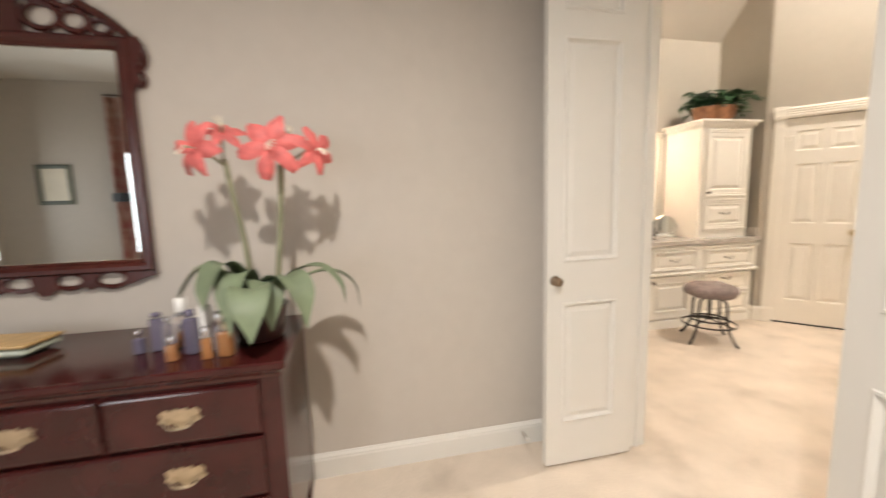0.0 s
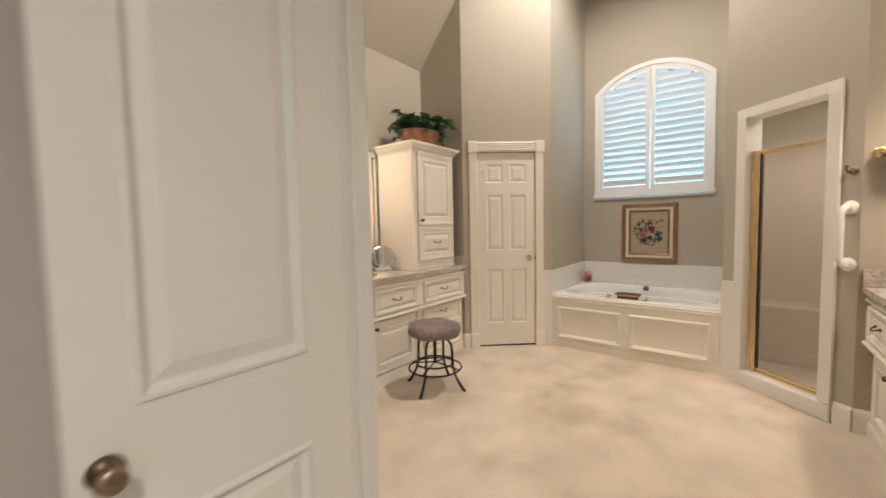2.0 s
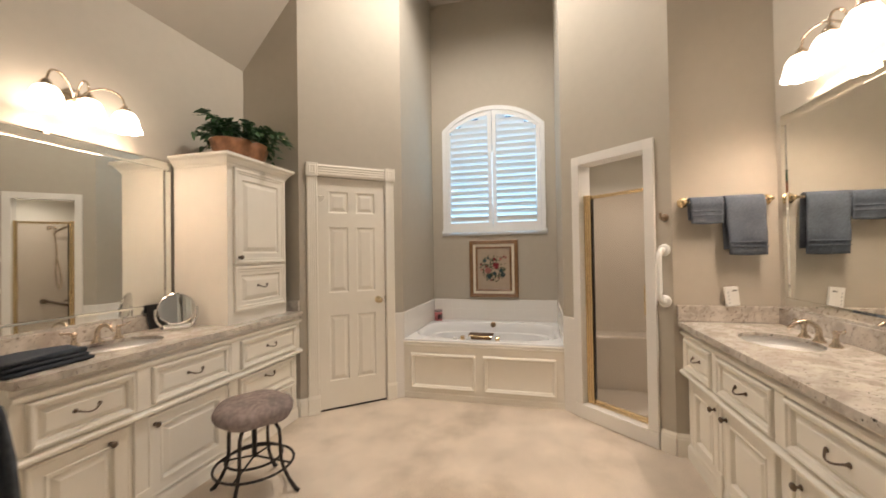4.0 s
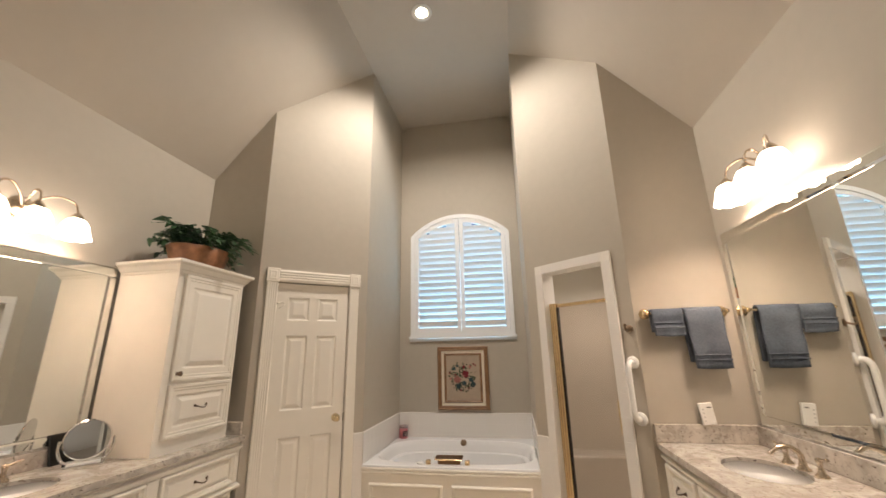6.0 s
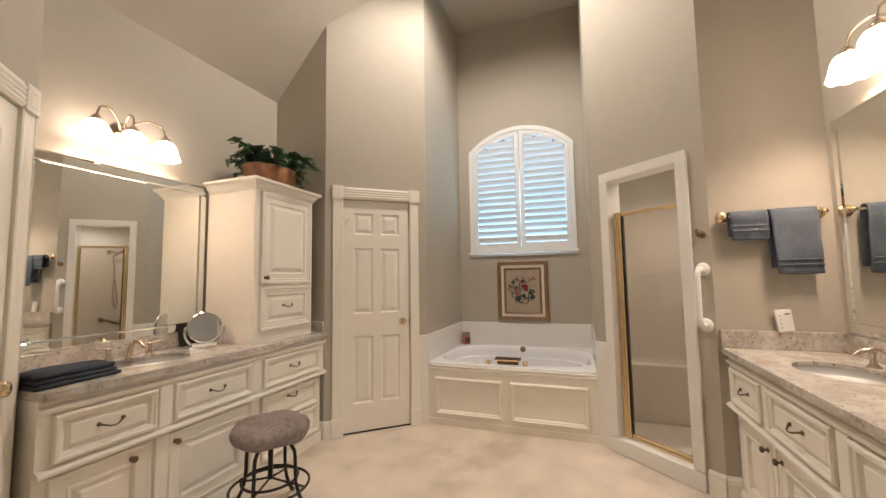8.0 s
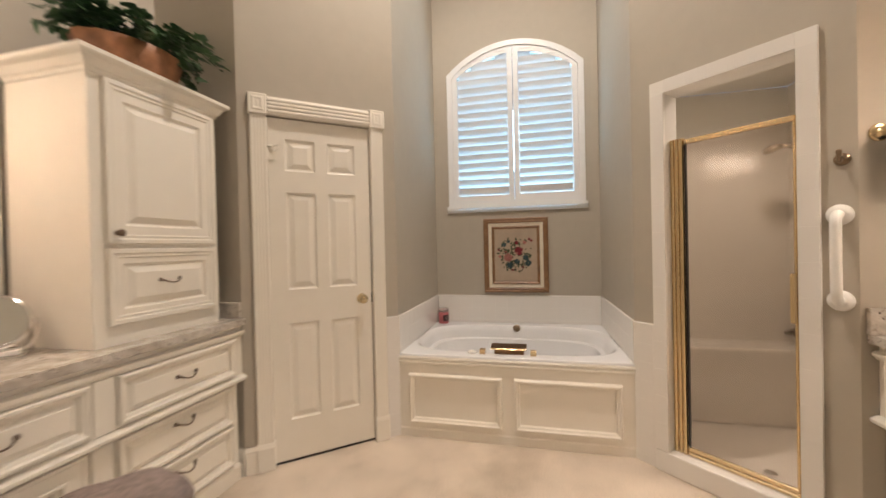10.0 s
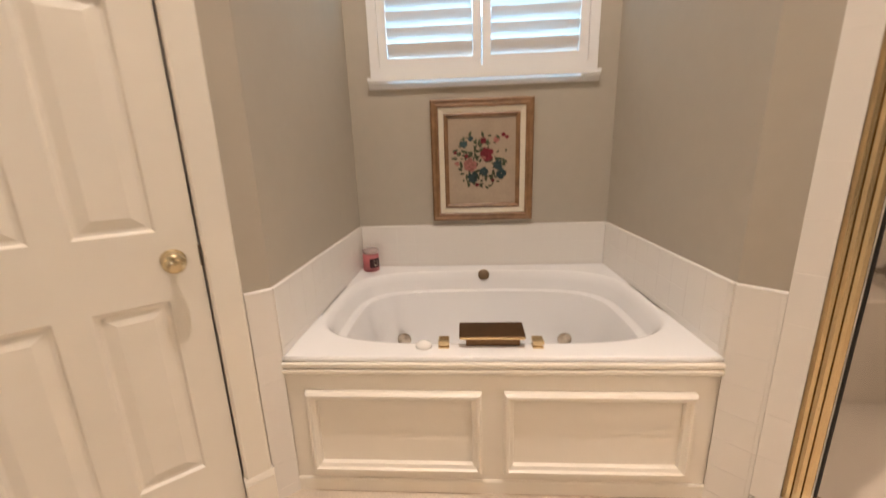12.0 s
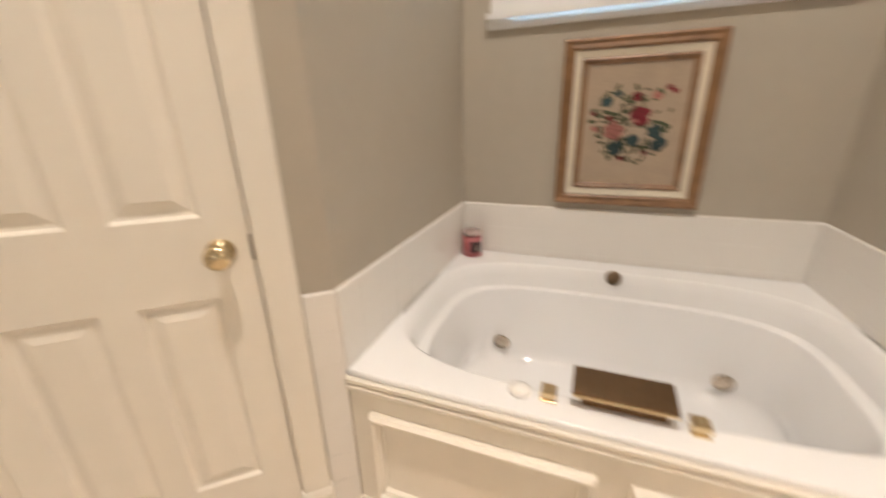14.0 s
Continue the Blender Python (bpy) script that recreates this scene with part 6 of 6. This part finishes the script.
# ---------------------------------------------------------------- scent bottles and a dish on the dresser
BOTTLE_GLASS = material("bottle_glass", (0.80, 0.78, 0.86), 0.05, **{"Transmission Weight": 0.8})
AMBER = material("amber_scent", (0.55, 0.26, 0.10), 0.1, **{"Transmission Weight": 0.5})
SMOKE = material("violet_grey_glass", (0.22, 0.20, 0.28), 0.1, **{"Transmission Weight": 0.4})
SILVER = material("silver_cap", (0.72, 0.72, 0.76), 0.15, 1.0)
for x, y, w, h, cap, body, top, label in ((-0.685, 1.84, 0.030, 0.055, 0.02, SMOKE, SILVER, "small violet glass scent bottle with silver cap"), (-0.635, 1.86, 0.044, 0.115, 0.012, SMOKE, SMOKE, "dark violet square scent bottle"),
                                         (-0.590, 1.83, 0.030, 0.10, 0.015, BOTTLE_GLASS, SILVER, "slim clear scent bottle with silver cap"), (-0.540, 1.83, 0.050, 0.135, 0.045, SILVER, PLASTIC, "tall silver scent bottle with a white cap"),
                                         (-0.500, 1.79, 0.040, 0.125, 0.02, SMOKE, SMOKE, "dark grey scent bottle"), (-0.455, 1.80, 0.032, 0.165, 0.03, PLASTIC, PLASTIC, "slim white scent bottle"),
                                         (-0.405, 1.78, 0.042, 0.09, 0.045, BOTTLE_GLASS, SILVER, "clear scent bottle with silver cap"), (-0.375, 1.735, 0.042, 0.085, 0.02, AMBER, AGED, "amber square scent bottle"),
                                         (-0.430, 1.725, 0.032, 0.07, 0.03, AMBER, SILVER, "amber scent bottle with silver cap"), (-0.540, 1.735, 0.030, 0.055, 0.02, AMBER, SILVER, "little amber scent bottle with silver cap")):
    b = thing("scent_bottle", pose(x, y, DT + 0.0005, 0, 0, random.uniform(-30, 30)), label, "bottle", "scent bottles")
    bm = box(bmesh.new(), -w / 2, w / 2, -w / 2.4, w / 2.4, 0, h, w * 0.14, 2)
    part("bottle", bm, body, b, smooth=False)
    part("collar", lathe(bmesh.new(), [(0, h), (w * 0.22, h), (w * 0.22, h + 0.008), (0, h + 0.008)], 14), SILVER, b, smooth=True)
    part("cap", lathe(bmesh.new(), [(0, h + 0.0085), (w * 0.34, h + 0.0085), (w * 0.36, h + 0.01), (w * 0.36, h + 0.006 + cap), (w * 0.28, h + 0.01 + cap), (0, h + 0.011 + cap)], 16), top, b, smooth=True)
ds = thing("ceramic_dish", pose(-1.21, 1.98, DT + 0.0005, 0, 0, -6), "pale green ceramic box with ochre lid", "dish")
bm = box(bmesh.new(), -0.165, 0.165, -0.075, 0.075, 0.0, 0.038, 0.016, 3)
for v in bm.verts:
    if v.co.z < 0.015:
        v.co.x *= 0.86
        v.co.y *= 0.8
part("bowl", bm, material("celadon_glaze", (0.44, 0.47, 0.38), 0.2, grain=0.1, scale=30), ds, smooth=True)
part("lid", box(bmesh.new(), -0.17, 0.17, -0.08, 0.08, 0.0385, 0.052, 0.006, 2), material("ochre_glaze", (0.50, 0.33, 0.14), 0.35, grain=0.25, scale=25), ds, "ochre patterned lid")


# ---------------------------------------------------------------- what the bedroom mirror shows
def sash(name, m, w, h, label):
    """A sash window with a cased frame in an opening, face towards -y."""
    t = thing(name, m, label, "window", kind="structure")
    part("window_frame", square_frame(bmesh.new(), 0, w, 0, h, 0.05, [(0, -0.10), (0, 0.0), (1, 0.0), (1, -0.10)]), WHITE, t)
    part("casing", square_frame(bmesh.new(), -0.08, w + 0.08, -0.08, h + 0.08, 0.078, [(0, 0), (0, 0.016), (0.5, 0.02), (1, 0.012), (1, 0)]), WHITE, t)
    part("meeting_rail", boxes((0.05, w - 0.05, 0.04, 0.07, h / 2 - 0.02, h / 2 + 0.02)), WHITE, t)
    part("glazing_bar", boxes((w / 2 - 0.01, w / 2 + 0.01, 0.045, 0.065, 0.05, h / 2 - 0.021)), WHITE, t)
    part("glazing_bar", boxes((w / 2 - 0.01, w / 2 + 0.01, 0.045, 0.065, h / 2 + 0.021, h - 0.05)), WHITE, t)
    g = part("pane", boxes((0.05, w - 0.05, 0.075, 0.079, 0.05, h - 0.05)), GLASS, t)
    g.visible_shadow = False


sash("window_2", along((-5.2, -2.55), (-5.2, -1.45), 0.7), 1.1, 1.5, "white sash window of the bedroom")
sash("window_3", along((-2.25, -3.0), (-3.35, -3.0), 0.7), 1.1, 1.5, "white sash window of the bedroom")
CURT = material("red_floral_curtain", (0.30, 0.035, 0.04), 0.85, scale=9, color2=(0.55, 0.38, 0.30))
cu2 = thing("curtain", pose(-3.284, -2.9, 0.02) @ Matrix.Diagonal((1.9, 1, 1.33, 1)), "red floral curtain tied back beside the window", "curtain")
bm = bmesh.new()
rows = []
for k in range(25):
    z = 2.28 * k / 24
    pinch = 1 - 0.55 * math.exp(-((z - 1.15) / 0.28) ** 2)
    rows.append([bm.verts.new((-0.17 + 0.36 * u * pinch * (1.0 if z < 1.15 else 0.95), 0.025 * math.sin(u * 26) * pinch, z)) for u in np.linspace(0, 1, 40)])
for p_, q_ in zip(rows, rows[1:]):
    for j in range(39):
        bm.faces.new((p_[j], p_[j + 1], q_[j + 1], q_[j]))
bmesh.ops.solidify(bm, geom=list(bm.faces), thickness=0.004)
part("cloth", bm, CURT, cu2, smooth=True)
part("tieback", lathe(bmesh.new(), [(0.095, 1.10), (0.1, 1.13), (0.1, 1.17), (0.095, 1.20)], 20, pose(-0.09, 0, 0)), BLACK, cu2, "dark tieback")
rod = thing("curtain_rod", pose(-2.80, -2.9, 3.08), "dark curtain rod over the window", "curtain rod")
part("rod", tube(bmesh.new(), [(-0.80, 0, 0), (0.80, 0, 0)], 0.014, 10), DARKBRONZE, rod, smooth=True)
fp = thing("framed_picture", along((-4.2, -3.0), (-4.66, -3.0), 1.46) @ Matrix.Diagonal((1.35, 1, 1.38, 1)), "small framed print hanging on the bedroom wall", "picture")
part("frame", square_frame(bmesh.new(), 0, 0.34, 0, 0.44, 0.045, [(0, 0), (0, 0.02), (0.5, 0.024), (1, 0.014), (1, 0)]), material("grey_green_frame", (0.10, 0.11, 0.08), 0.4, grain=0.2, scale=30), fp)
part("print", boxes((0.045, 0.295, -0.010, -0.002, 0.045, 0.395)), LINEN, fp, "pale mounted print")
cl = thing("ceiling_light", pose(-0.10, 0.05, BEDTOP - 0.001), "small lit ceiling light of the bedroom", "ceiling light")
part("collar", lathe(bmesh.new(), [(0.05, 0), (0.085, 0), (0.08, -0.02), (0.055, -0.024), (0.05, -0.02)], 24), WHITE, cl, smooth=True)
part("lens", lathe(bmesh.new(), [(0, -0.004), (0.049, -0.004), (0.04, -0.012), (0, -0.014)], 20), glow("lit_bed_lens", (1.0, 0.86, 0.70), 12), cl, smooth=True)


# ---------------------------------------------------------------- ceramic tiles round the tub and the shower opening
def tile_mesh(w, h, t=0.008):
    bm = box(bmesh.new(), 0.0003, w - 0.0003, -t, 0, 0.0003, h - 0.0003, 0.0006)
    me = bpy.data.meshes.new("tile")
    bmesh.ops.recalc_face_normals(bm, faces=bm.faces)
    bm.to_mesh(me)
    bm.free()
    me.materials.append(TILE)
    return me


TILES = {}


def tile_field(name, m, w, z0, z1, size, label, out=0.0076):
    """A tiled strip of wall from z0 to z1, set out from the top, with a grout bed behind."""
    f = thing(name, m, label, "tiling", kind="structure")
    part("grout_bed", boxes((0, w, -out, 0.0, z0, z1)), GROUT, f)
    z = z1
    while z > z0 + 0.004:
        h = min(size, z - z0)
        x = 0.0
        while x < w - 0.004:
            ww = min(size, w - x)
            key = (round(ww, 3), round(h, 3))
            if key not in TILES:
                TILES[key] = tile_mesh(ww, h)
            ob = new("tile", TILES[key])
            ob.parent = f
            ob.matrix_local = pose(x, -0.0005, z - h)
            x += size
        z -= size
    part("bullnose", moulding(bmesh.new(), 0, w, 0, [(0, z1), (0.009, z1), (0.0085, z1 + 0.004), (0.005, z1 + 0.008), (0, z1 + 0.009)]), TILE, f)


TT = 0.800
tile_field("tile_alcove_back", along((BACK, AL - 0.010), (BACK, AR + 0.010)), AL - AR - 0.02, RIM - 0.02, TT, 0.108, "glossy white ceramic wall tiles above the tub")
tile_field("tile_alcove_left", along(A, (BACK, AL)), BACK - A[0], RIM - 0.02, TT, 0.108, "glossy white ceramic wall tiles above the tub")
tile_field("tile_alcove_right", along((BACK, AR), A2), BACK - A[0], RIM - 0.02, TT, 0.108, "glossy white ceramic wall tiles above the tub")
tile_field("tile_return_left", MC @ pose(DOORW[1] + 0.09, 0, 0), LC - DOORW[1] - 0.09, 0.0, TT, 0.108, "glossy white ceramic tiles beside the tub")
tile_field("tile_return_right", MS, SH0 - 0.001, 0.0, TT, 0.108, "glossy white ceramic tiles beside the tub")
sf = thing("shower_surround", MS, "white ceramic trim tiles round the shower opening", "tiling", kind="structure")


def trim_tile(w, h):
    bm = box(bmesh.new(), 0.0002, w - 0.0002, -0.022, 0.0, 0.0002, h - 0.0002, 0.0010, 1)
    me = bpy.data.meshes.new("trim_tile")
    bmesh.ops.recalc_face_normals(bm, faces=bm.faces)
    bm.to_mesh(me)
    bm.free()
    me.materials.append(TILE)
    return me


part("grout_bed", boxes((SH0, SH0 + 0.070, -0.0217, -0.0005, 0.120, 2.1455), (SH1 - 0.070, SH1, -0.0217, -0.0005, 0.120, 2.1455), (SH0 + 0.0705, SH1 - 0.0705, -0.0217, -0.0005, 2.0775, 2.1455)), GROUT, sf)
up, across = trim_tile(0.070, 0.1505), trim_tile(0.108, 0.070)
for x in (SH0, SH1 - 0.070):
    for k in range(13):
        ob = new("trim_tile", up)
        ob.parent, ob.matrix_local = sf, pose(x, -0.0005, 0.120 + 0.1505 * k)
for k in range(5):
    ob = new("trim_tile", across)
    ob.parent, ob.matrix_local = sf, pose(SH0 + 0.070 + 0.108 * k, -0.0005, 2.0768)
